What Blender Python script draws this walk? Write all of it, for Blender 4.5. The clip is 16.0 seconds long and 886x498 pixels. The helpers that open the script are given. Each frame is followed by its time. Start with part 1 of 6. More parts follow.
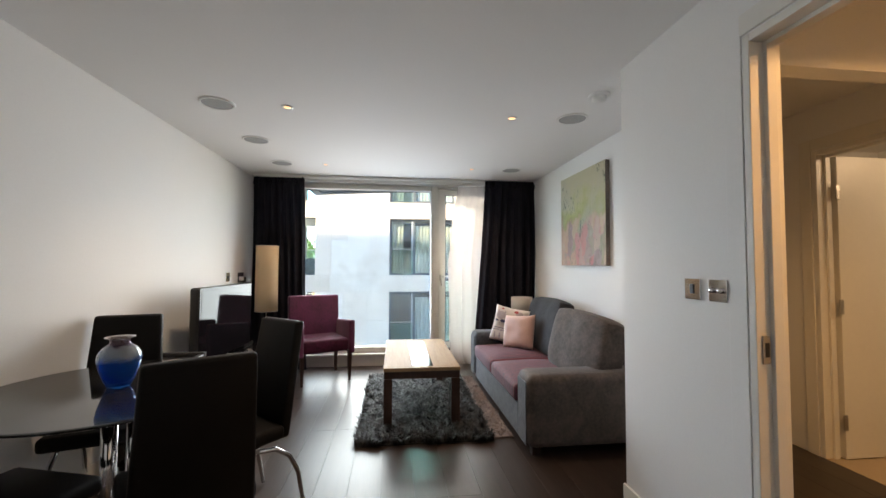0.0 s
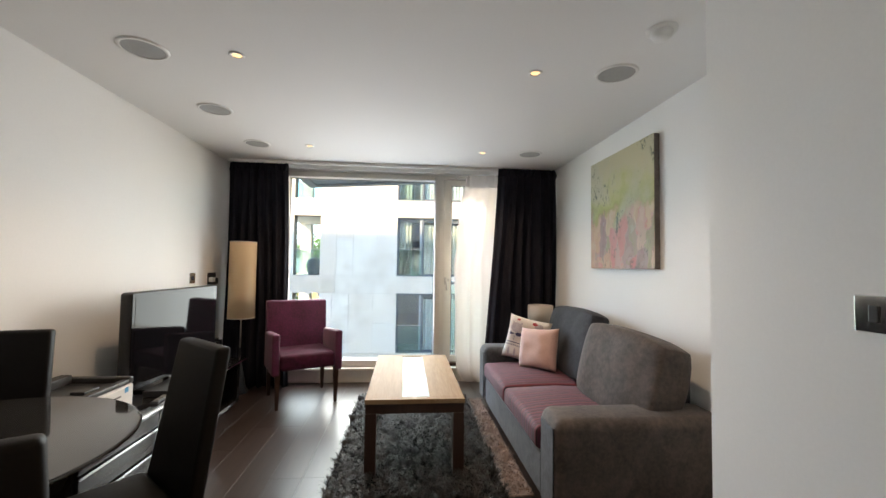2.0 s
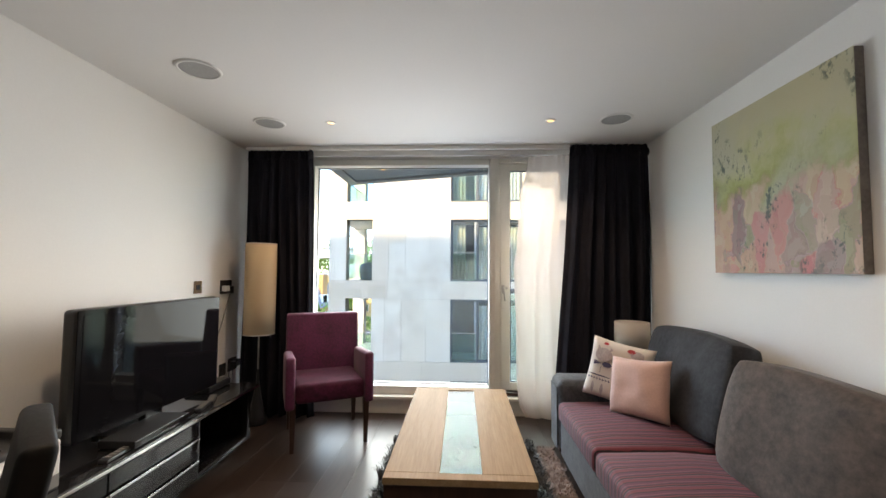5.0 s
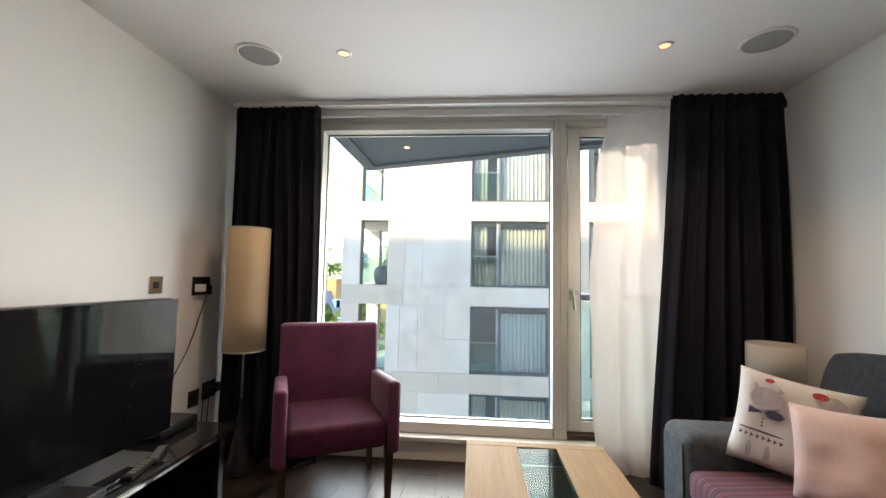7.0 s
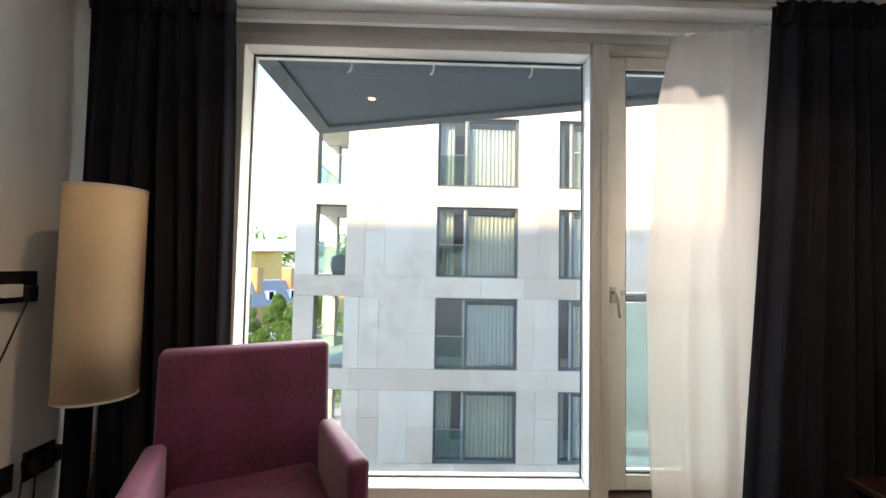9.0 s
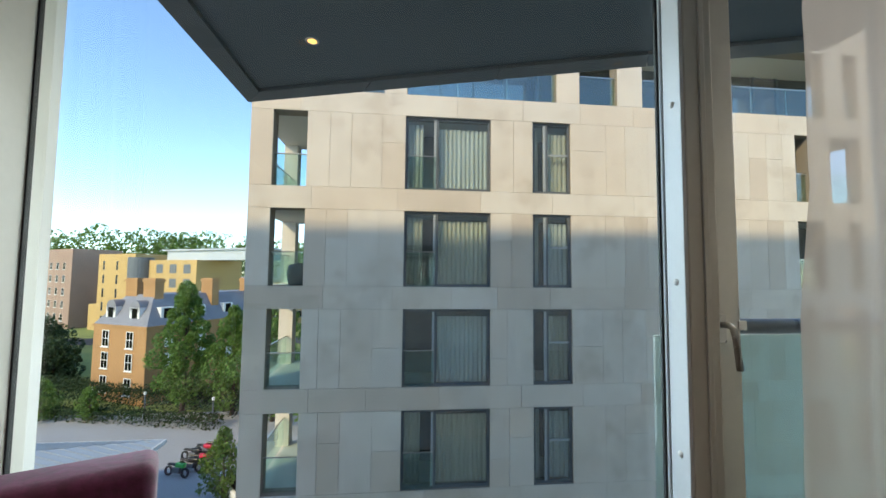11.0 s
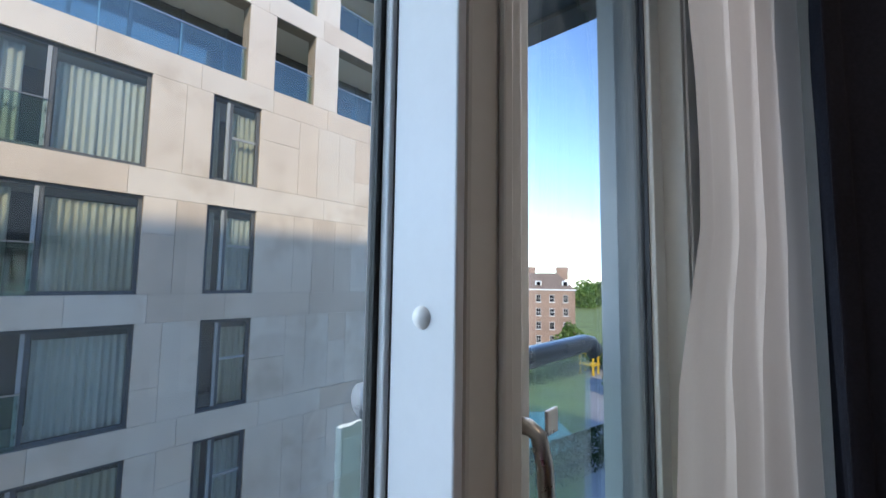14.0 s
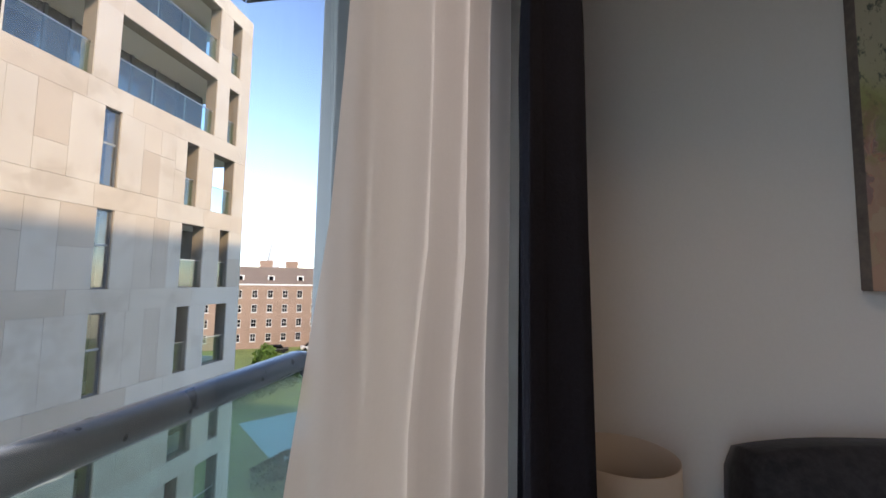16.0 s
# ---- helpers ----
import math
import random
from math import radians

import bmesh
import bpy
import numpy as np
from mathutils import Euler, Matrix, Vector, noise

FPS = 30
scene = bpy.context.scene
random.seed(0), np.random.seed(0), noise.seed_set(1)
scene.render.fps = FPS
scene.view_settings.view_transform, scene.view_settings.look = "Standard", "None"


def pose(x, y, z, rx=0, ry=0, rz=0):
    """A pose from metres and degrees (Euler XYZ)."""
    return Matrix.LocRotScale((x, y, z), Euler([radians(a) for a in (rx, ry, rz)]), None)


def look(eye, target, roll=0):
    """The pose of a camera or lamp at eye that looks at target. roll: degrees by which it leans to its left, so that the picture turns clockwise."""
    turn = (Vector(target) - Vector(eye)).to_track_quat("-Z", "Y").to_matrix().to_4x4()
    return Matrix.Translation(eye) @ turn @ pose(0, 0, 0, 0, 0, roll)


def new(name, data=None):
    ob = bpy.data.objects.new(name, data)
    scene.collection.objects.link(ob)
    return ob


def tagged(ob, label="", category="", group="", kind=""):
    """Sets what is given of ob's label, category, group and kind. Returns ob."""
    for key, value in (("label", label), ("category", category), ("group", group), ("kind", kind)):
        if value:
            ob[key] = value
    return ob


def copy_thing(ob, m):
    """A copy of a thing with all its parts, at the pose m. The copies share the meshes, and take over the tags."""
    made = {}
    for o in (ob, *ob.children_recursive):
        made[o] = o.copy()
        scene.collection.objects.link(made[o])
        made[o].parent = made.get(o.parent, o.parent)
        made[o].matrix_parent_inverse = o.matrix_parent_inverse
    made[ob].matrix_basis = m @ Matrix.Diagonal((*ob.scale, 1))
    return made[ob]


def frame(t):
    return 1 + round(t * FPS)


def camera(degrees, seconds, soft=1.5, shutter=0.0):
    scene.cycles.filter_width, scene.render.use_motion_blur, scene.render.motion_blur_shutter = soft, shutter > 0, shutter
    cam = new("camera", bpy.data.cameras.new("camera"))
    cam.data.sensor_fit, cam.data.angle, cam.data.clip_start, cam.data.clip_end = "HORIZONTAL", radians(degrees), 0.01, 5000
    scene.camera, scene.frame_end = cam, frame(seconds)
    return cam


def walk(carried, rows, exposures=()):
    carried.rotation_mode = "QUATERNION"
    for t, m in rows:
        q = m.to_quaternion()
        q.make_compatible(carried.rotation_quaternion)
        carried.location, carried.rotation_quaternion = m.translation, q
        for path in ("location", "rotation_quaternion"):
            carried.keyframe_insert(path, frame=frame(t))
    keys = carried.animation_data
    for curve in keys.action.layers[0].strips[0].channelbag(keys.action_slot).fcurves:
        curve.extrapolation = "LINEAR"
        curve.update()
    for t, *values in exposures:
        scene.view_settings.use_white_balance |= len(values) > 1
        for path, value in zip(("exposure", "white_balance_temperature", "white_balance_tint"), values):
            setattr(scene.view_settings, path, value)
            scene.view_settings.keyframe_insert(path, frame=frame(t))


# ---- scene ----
cam = camera(95.7, 16.0)
PATH = [
    (0, (-0.045, 0.077, 1.292), (0.197, 2.061, 1.373), 0.2),
    (0.5, (-0.021, 0.225, 1.288), (0.22, 2.208, 1.376), 0.2),
    (1, (0.07, 0.422, 1.314), (0.278, 2.409, 1.408), 0.5),
    (1.5, (0.108, 0.6, 1.297), (0.288, 2.589, 1.395), 0.8),
    (2, (0.11, 0.793, 1.295), (0.295, 2.783, 1.381), 0.8),
    (2.5, (0.134, 0.899, 1.291), (0.337, 2.888, 1.354), 0.5),
    (3, (0.177, 0.992, 1.286), (0.366, 2.982, 1.336), 0.2),
    (3.5, (0.224, 1.091, 1.293), (0.343, 3.087, 1.348), 0.1),
    (4, (0.241, 1.212, 1.295), (0.278, 3.21, 1.368), 0.1),
    (4.5, (0.215, 1.44, 1.3), (0.188, 3.438, 1.389), 0.2),
    (4.7, (0.206, 1.53, 1.303), (0.148, 3.527, 1.398), 0.2),
    (6.8, (-0.057, 2.506, 1.236), (-0.231, 4.493, 1.379), 1.4),
    (7, (-0.095, 2.587, 1.233), (-0.253, 4.576, 1.368), 1.1),
    (7.5, (-0.165, 2.847, 1.242), (-0.289, 4.84, 1.361), 0.9),
    (8, (-0.201, 3.059, 1.25), (-0.277, 5.055, 1.353), 0.9),
    (8.5, (-0.26, 3.3, 1.25), (-0.273, 5.298, 1.335), 1.0),
    (9, (-0.296, 3.512, 1.249), (-0.253, 5.509, 1.333), 1.1),
    (11.3, (-0.297, 4.539, 1.271), (-0.025, 6.516, 1.4), 0.4),
    (11.5, (-0.278, 4.608, 1.275), (0.052, 6.577, 1.401), 0.3),
    (12, (-0.234, 4.769, 1.277), (0.294, 6.694, 1.402), 0.5),
    (12.5, (-0.187, 4.966, 1.278), (0.612, 6.795, 1.409), 0.7),
    (13, (-0.083, 5.082, 1.282), (1.001, 6.757, 1.422), 0.8),
    (13.5, (0.065, 5.156, 1.293), (1.379, 6.656, 1.449), 1.1),
    (14, (0.211, 5.21, 1.279), (1.698, 6.537, 1.44), 0.8),
    (14.5, (0.257, 5.227, 1.295), (1.899, 6.36, 1.439), 0.5),
    (15, (0.304, 5.229, 1.287), (2.086, 6.126, 1.425), 0.6),
    (15.5, (0.372, 5.217, 1.294), (2.270, 5.848, 1.435), 0.8),
    (16, (0.485, 5.20, 1.304), (2.454, 5.512, 1.46), 1.0),
]
# the path's exposure follows the clip's own brightening
walk(cam, [(t, look(eye, target, roll)) for t, eye, target, roll in PATH],
     exposures=[(0.0, 3.4, 6700, 15), (1.5, 3.45, 6850, 15), (3.5, 3.3, 6950, 16), (4.7, 3.25, 6950, 16), (7.0, 3.15, 6950, 16), (9.2, 3.0, 7050, 16), (11.3, 1.38, 6500, 7), (12.0, 1.28, 6800, 6), (12.5, 1.28, 7000, 8), (13.0, 1.45, 6600, 18), (14.0, 1.55, 5850, 17), (15.0, 1.6, 6200, 21), (16.0, 1.68, 6800, 23)])

# ---- world, sun, lights ----
SUN_EL, SUN_AZ = 31.0, 222.0
world = bpy.data.worlds.new("sky")
scene.world = world
world.use_nodes = True
wn = world.node_tree
sky = wn.nodes.new("ShaderNodeTexSky")
sky.sky_type = "NISHITA"
sky.sun_disc = False
sky.sun_elevation, sky.sun_rotation = radians(SUN_EL), radians(SUN_AZ)
sky.air_density, sky.dust_density, sky.ozone_density = 0.8, 0.1, 2.0
wn.links.new(sky.outputs[0], wn.nodes["Background"].inputs[0])
wn.nodes["Background"].inputs[1].default_value = 0.15


def lamp(name, kind, m, energy, colour):
    data = bpy.data.lights.new(name, kind)
    data.energy, data.color = energy, colour
    ob = new(name, data)
    ob.matrix_world = m
    return data


SUN_DIR = Vector((math.sin(radians(SUN_AZ)) * math.cos(radians(SUN_EL)), math.cos(radians(SUN_AZ)) * math.cos(radians(SUN_EL)), math.sin(radians(SUN_EL))))
lamp("sun", "SUN", look(SUN_DIR * 60, (0, 0, 0)), 1.5, (1.0, 0.76, 0.46)).angle = radians(1.5)
# daylight through the window's opening: blue sky from the north-west, warm light off the sunlit facade
for aim, energy, colour in (((1.3, 1.8, -0.4), 7.9, (0.74, 0.88, 1.0)), ((-1.6, 2.6, -0.3), 6.4, (1.0, 0.95, 0.86))):
    daylight = lamp("window_daylight", "AREA", look((0.0, 6.05, 1.25), aim), energy, colour)
    daylight.shape, daylight.size, daylight.size_y, daylight.spread = "RECTANGLE", 2.5, 1.8, radians(142)
DOWNLIGHTS = ((-0.80, 2.97), (0.825, 2.97), (-0.80, 4.59), (0.835, 4.59))
for lx, ly in DOWNLIGHTS:
    spot = lamp("downlight_lamp", "SPOT", look((lx, ly, 2.385), (lx, ly, 0)), 4.0, (1.0, 0.74, 0.48))
    spot.spot_size, spot.spot_blend, spot.shadow_soft_size = radians(120), 0.8, 0.03
hall = lamp("hall_lamp", "SPOT", pose(1.95, 0.75, 2.38), 9.0, (1.0, 0.55, 0.20))
hall.spot_size, hall.spot_blend, hall.shadow_soft_size = radians(150), 0.6, 0.05
lamp("bedroom_lamp", "POINT", pose(3.9, 1.6, 2.2), 1.5, (1.0, 0.70, 0.40)).shadow_soft_size = 0.1

# ---- materials ----
def nodes_of(name):
    m = bpy.data.materials.new(name)
    m.use_nodes = True
    nt = m.node_tree
    return m, nt, nt.nodes["Principled BSDF"]


def noise_node(nt, scale, detail=4, vec=None, rough=0.55):
    n = nt.nodes.new("ShaderNodeTexNoise")
    n.inputs["Scale"].default_value, n.inputs["Detail"].default_value, n.inputs["Roughness"].default_value = scale, detail, rough
    if vec is not None:
        nt.links.new(vec, n.inputs["Vector"])
    return n.outputs["Fac"]


def coords(nt, stretch=(1, 1, 1), kind="Object"):
    tc = nt.nodes.new("ShaderNodeTexCoord")
    mp = nt.nodes.new("ShaderNodeMapping")
    mp.inputs["Scale"].default_value = stretch
    nt.links.new(tc.outputs[kind], mp.inputs["Vector"])
    return mp.outputs[0]


def ramp(nt, fac, stops, mode="LINEAR"):
    r = nt.nodes.new("ShaderNodeValToRGB")
    r.color_ramp.interpolation = mode
    while len(r.color_ramp.elements) < len(stops):
        r.color_ramp.elements.new(0.5)
    for e, (p, c) in zip(r.color_ramp.elements, stops):
        e.position, e.color = p, (*c, 1)
    nt.links.new(fac, r.inputs[0])
    return r.outputs[0]


def mix(nt, fac, a, b, blend="MIX"):
    n = nt.nodes.new("ShaderNodeMix")
    n.data_type, n.blend_type = "RGBA", blend
    for sock, v in ((n.inputs[0], fac), (n.inputs[6], a), (n.inputs[7], b)):
        if isinstance(v, (int, float)):
            sock.default_value = v
        elif isinstance(v, tuple):
            sock.default_value = (*v, 1)
        else:
            nt.links.new(v, sock)
    return n.outputs[2]


def scaled(c, k):
    return tuple(min(1, v * k) for v in c)


def surface(name, colour, rough=0.5, metal=0.0, vary=0.12, coarse=2.0, fine=40.0, bump=0.1, depth=0.003, stretch=(1, 1, 1), rough_vary=0.1, piece=0.0, spec=0.5, sheen=0.0, coat=0.0, spread=0.2):
    """A painted, woven, stone or metal surface: colour varied at two scales, relief and uneven gloss."""
    m, nt, b = nodes_of(name)
    vec = coords(nt, stretch)
    big, small = noise_node(nt, coarse, 3, vec), noise_node(nt, fine, 5, vec)
    col = ramp(nt, big, [(0.5 - spread, scaled(colour, 1 - vary)), (0.5 + spread, scaled(colour, 1 + vary))])
    col = mix(nt, 0.5, col, ramp(nt, small, [(0.5 - spread, scaled(colour, 1 - vary)), (0.5 + spread, scaled(colour, 1 + vary))]))
    if piece:
        info = nt.nodes.new("ShaderNodeObjectInfo")
        col = mix(nt, 1.0, col, ramp(nt, info.outputs["Random"], [(0, (1 - piece,) * 3), (1, (1.0, 1.0, 1.0))]), "MULTIPLY")
    nt.links.new(col, b.inputs["Base Color"])
    mr = nt.nodes.new("ShaderNodeMapRange")
    mr.inputs["To Min"].default_value, mr.inputs["To Max"].default_value = max(0.02, rough - rough_vary), min(1, rough + rough_vary)
    nt.links.new(small, mr.inputs["Value"])
    nt.links.new(mr.outputs[0], b.inputs["Roughness"])
    b.inputs["Metallic"].default_value = metal
    b.inputs["Specular IOR Level"].default_value = spec
    b.inputs["Sheen Weight"].default_value = sheen
    b.inputs["Coat Weight"].default_value = coat
    if bump:
        bp = nt.nodes.new("ShaderNodeBump")
        bp.inputs["Strength"].default_value, bp.inputs["Distance"].default_value = bump, depth
        nt.links.new(small, bp.inputs["Height"])
        nt.links.new(bp.outputs[0], b.inputs["Normal"])
    return m


def wood(name, dark, light, rough, axis=1, piece=0.2, coat=0.0, vary_rough=0.08, spec=0.5):
    m, nt, b = nodes_of(name)
    st = [14, 14, 14]
    st[axis] = 1.0
    vec = coords(nt, st)
    grain, fine = noise_node(nt, 1.6, 6, vec, 0.65), noise_node(nt, 9, 4, vec)
    col = ramp(nt, mix(nt, 0.4, grain, fine), [(0.32, dark), (0.68, light)])
    info = nt.nodes.new("ShaderNodeObjectInfo")
    col = mix(nt, 1.0, col, ramp(nt, info.outputs["Random"], [(0, (1 - piece,) * 3), (1, (1, 1, 1))]), "MULTIPLY")
    nt.links.new(col, b.inputs["Base Color"])
    mr = nt.nodes.new("ShaderNodeMapRange")
    mr.inputs["To Min"].default_value, mr.inputs["To Max"].default_value = rough - vary_rough, rough + vary_rough
    nt.links.new(noise_node(nt, 3, 4, coords(nt)), mr.inputs["Value"])
    nt.links.new(mr.outputs[0], b.inputs["Roughness"])
    b.inputs["Specular IOR Level"].default_value = spec
    b.inputs["Coat Weight"].default_value = coat
    b.inputs["Coat Roughness"].default_value = 0.15
    bp = nt.nodes.new("ShaderNodeBump")
    bp.inputs["Strength"].default_value, bp.inputs["Distance"].default_value = 0.12, 0.002
    nt.links.new(fine, bp.inputs["Height"])
    nt.links.new(bp.outputs[0], b.inputs["Normal"])
    return m


def pane_glass(name, tint=(0.93, 0.97, 0.96), gloss=1.0, rough=0.0, least=0.03):
    """Flat glazing: clear, with a reflection that grows towards grazing."""
    m, nt, b = nodes_of(name)
    out = nt.nodes["Material Output"]
    nt.nodes.remove(b)
    tr, gl, lw, pw, mr, mx = (nt.nodes.new(k) for k in ("ShaderNodeBsdfTransparent", "ShaderNodeBsdfGlossy", "ShaderNodeLayerWeight", "ShaderNodeMath", "ShaderNodeMapRange", "ShaderNodeMixShader"))
    tr.inputs[0].default_value = (*tint, 1)
    gl.inputs["Roughness"].default_value = rough
    gl.inputs["Color"].default_value = (gloss, gloss, gloss, 1)
    pw.operation = "POWER"
    pw.inputs[1].default_value = 5.0
    mr.inputs["To Min"].default_value, mr.inputs["To Max"].default_value = least, 0.85
    lw.inputs["Blend"].default_value = 0.5
    nt.links.new(lw.outputs["Facing"], pw.inputs[0])
    nt.links.new(pw.outputs[0], mr.inputs["Value"])
    nt.links.new(mr.outputs[0], mx.inputs[0])
    nt.links.new(tr.outputs[0], mx.inputs[1])
    nt.links.new(gl.outputs[0], mx.inputs[2])
    nt.links.new(mx.outputs[0], out.inputs[0])
    return m


def cloth_sheer(name, colour, through_part, translucent):
    m, nt, b = nodes_of(name)
    out = nt.nodes["Material Output"]
    b.inputs["Base Color"].default_value, b.inputs["Roughness"].default_value = (*colour, 1), 0.9
    tl, tr, m1, m2 = (nt.nodes.new(k) for k in ("ShaderNodeBsdfTranslucent", "ShaderNodeBsdfTransparent", "ShaderNodeMixShader", "ShaderNodeMixShader"))
    tl.inputs[0].default_value = (*colour, 1)
    weave = noise_node(nt, 260, 2, coords(nt))
    mr = nt.nodes.new("ShaderNodeMapRange")
    mr.inputs["To Min"].default_value, mr.inputs["To Max"].default_value = through_part * 0.92, min(1, through_part * 1.08)
    nt.links.new(weave, mr.inputs["Value"])
    m1.inputs[0].default_value = translucent
    nt.links.new(b.outputs[0], m1.inputs[1])
    nt.links.new(tl.outputs[0], m1.inputs[2])
    nt.links.new(mr.outputs[0], m2.inputs[0])
    nt.links.new(m1.outputs[0], m2.inputs[1])
    nt.links.new(tr.outputs[0], m2.inputs[2])
    nt.links.new(m2.outputs[0], out.inputs[0])
    return m


def glow(name, colour, strength):
    m, nt, b = nodes_of(name)
    b.inputs["Base Color"].default_value = (*colour, 1)
    b.inputs["Emission Color"].default_value = (*colour, 1)
    b.inputs["Emission Strength"].default_value = strength
    return m


def striped(name):
    m, nt, b = nodes_of(name)
    tc = nt.nodes.new("ShaderNodeTexCoord")
    sep = nt.nodes.new("ShaderNodeSeparateXYZ")
    nt.links.new(tc.outputs["Object"], sep.inputs[0])
    wob = noise_node(nt, 5, 2, tc.outputs["Object"])
    mul = nt.nodes.new("ShaderNodeMath")
    mul.operation = "MULTIPLY_ADD"
    mul.inputs[1].default_value = 0.03
    nt.links.new(wob, mul.inputs[0])
    nt.links.new(sep.outputs["Y"], mul.inputs[2])
    sc = nt.nodes.new("ShaderNodeMath")
    sc.operation = "MULTIPLY"
    sc.inputs[1].default_value = 12.0
    nt.links.new(mul.outputs[0], sc.inputs[0])
    fr = nt.nodes.new("ShaderNodeMath")
    fr.operation = "FRACT"
    nt.links.new(sc.outputs[0], fr.inputs[0])
    P, D, R, W = (0.085, 0.017, 0.040), (0.008, 0.004, 0.008), (0.14, 0.022, 0.034), (0.18, 0.075, 0.09)
    col = ramp(nt, fr.outputs[0], [(0.0, P), (0.2, D), (0.27, R), (0.46, P), (0.53, W), (0.58, D), (0.7, R), (0.8, D), (0.86, P), (0.95, W)], "CONSTANT")
    nt.links.new(col, b.inputs["Base Color"])
    b.inputs["Roughness"].default_value = 0.8
    b.inputs["Sheen Weight"].default_value = 0.1
    bp = nt.nodes.new("ShaderNodeBump")
    bp.inputs["Strength"].default_value, bp.inputs["Distance"].default_value = 0.3, 0.002
    nt.links.new(noise_node(nt, 150, 3, tc.outputs["Object"]), bp.inputs["Height"])
    nt.links.new(bp.outputs[0], b.inputs["Normal"])
    return m


def canvas_paint(name):
    """Abstract meadow: pale olive above, green drifts, upright dabs of pink, red and cream below, dark seed heads."""
    m, nt, b = nodes_of(name)
    tc = nt.nodes.new("ShaderNodeTexCoord")
    sep = nt.nodes.new("ShaderNodeSeparateXYZ")
    nt.links.new(tc.outputs["Object"], sep.inputs[0])
    warp = nt.nodes.new("ShaderNodeTexNoise")
    warp.inputs["Scale"].default_value, warp.inputs["Detail"].default_value = 9, 5
    nt.links.new(tc.outputs["Object"], warp.inputs["Vector"])
    bent = nt.nodes.new("ShaderNodeVectorMath")
    bent.operation = "MULTIPLY_ADD"
    bent.inputs[1].default_value = (0.16, 0.16, 0.16)
    nt.links.new(warp.outputs["Color"], bent.inputs[0])
    nt.links.new(tc.outputs["Object"], bent.inputs[2])

    def dabs(stretch):
        mp = nt.nodes.new("ShaderNodeMapping")
        mp.inputs["Scale"].default_value = stretch
        nt.links.new(bent.outputs[0], mp.inputs["Vector"])
        v = nt.nodes.new("ShaderNodeTexVoronoi")
        v.feature, v.inputs["Scale"].default_value = "SMOOTH_F1", 1.0
        v.inputs["Smoothness"].default_value = 0.12
        nt.links.new(mp.outputs[0], v.inputs["Vector"])
        part_of = nt.nodes.new("ShaderNodeSeparateColor")
        nt.links.new(v.outputs["Color"], part_of.inputs[0])
        return part_of.outputs[0], part_of.outputs[1], v.outputs["Distance"]

    blotch, wash = noise_node(nt, 5, 5, coords(nt), 0.6), noise_node(nt, 2.2, 3, coords(nt, (1, 1, 0.8)))
    fac = nt.nodes.new("ShaderNodeMath")
    fac.operation = "MULTIPLY_ADD"
    fac.inputs[1].default_value = 0.8
    nt.links.new(blotch, fac.inputs[0])
    zn = nt.nodes.new("ShaderNodeMapRange")
    zn.inputs["From Min"].default_value, zn.inputs["From Max"].default_value = -0.46, 0.46
    zn.inputs["To Min"].default_value, zn.inputs["To Max"].default_value = -0.40, 0.60
    nt.links.new(sep.outputs["Z"], zn.inputs["Value"])
    nt.links.new(zn.outputs[0], fac.inputs[2])
    upper = ramp(nt, fac.outputs[0], [(0.40, (0.33, 0.27, 0.11)), (0.48, (0.24, 0.26, 0.05)), (0.56, (0.36, 0.36, 0.12)), (0.68, (0.44, 0.42, 0.20)), (0.85, (0.47, 0.43, 0.27))])
    upper = mix(nt, ramp(nt, wash, [(0.45, (0, 0, 0)), (0.62, (0.65, 0.65, 0.65))]), upper, (0.42, 0.40, 0.31))
    pick, pick2, _ = dabs((10, 10, 3.6))
    low = ramp(nt, pick, [(0.0, (0.30, 0.10, 0.11)), (0.22, (0.47, 0.30, 0.24)), (0.38, (0.50, 0.38, 0.22)), (0.50, (0.52, 0.16, 0.16)), (0.60, (0.50, 0.36, 0.27)), (0.72, (0.20, 0.13, 0.13)), (0.82, (0.46, 0.30, 0.30)), (0.93, (0.24, 0.25, 0.13))])
    fine_pick, _, _ = dabs((24, 24, 8))
    low = mix(nt, 0.28, low, ramp(nt, fine_pick, [(0.0, (0.36, 0.15, 0.14)), (0.35, (0.52, 0.40, 0.30)), (0.6, (0.44, 0.22, 0.20)), (0.8, (0.30, 0.27, 0.15)), (1.0, (0.58, 0.52, 0.42))]))
    down = nt.nodes.new("ShaderNodeMapRange")
    down.inputs["From Min"].default_value, down.inputs["From Max"].default_value = 0.53, 0.41
    nt.links.new(fac.outputs[0], down.inputs["Value"])
    col = mix(nt, down.outputs[0], upper, low)
    # loose dark seed heads in the green
    strokes = noise_node(nt, 1.0, 5, coords(nt, (20, 20, 12)), 0.75)
    cluster = noise_node(nt, 3.6, 2, coords(nt))
    gate = mix(nt, 1.0, ramp(nt, strokes, [(0.53, (0, 0, 0)), (0.60, (0.9, 0.9, 0.9))]), ramp(nt, cluster, [(0.50, (0, 0, 0)), (0.57, (1, 1, 1))]), "MULTIPLY")
    col = mix(nt, gate, col, (0.05, 0.075, 0.06))
    nt.links.new(col, b.inputs["Base Color"])
    b.inputs["Roughness"].default_value = 0.6
    bp = nt.nodes.new("ShaderNodeBump")
    bp.inputs["Strength"].default_value, bp.inputs["Distance"].default_value = 0.4, 0.003
    nt.links.new(fine_pick, bp.inputs["Height"])
    nt.links.new(bp.outputs[0], b.inputs["Normal"])
    return m


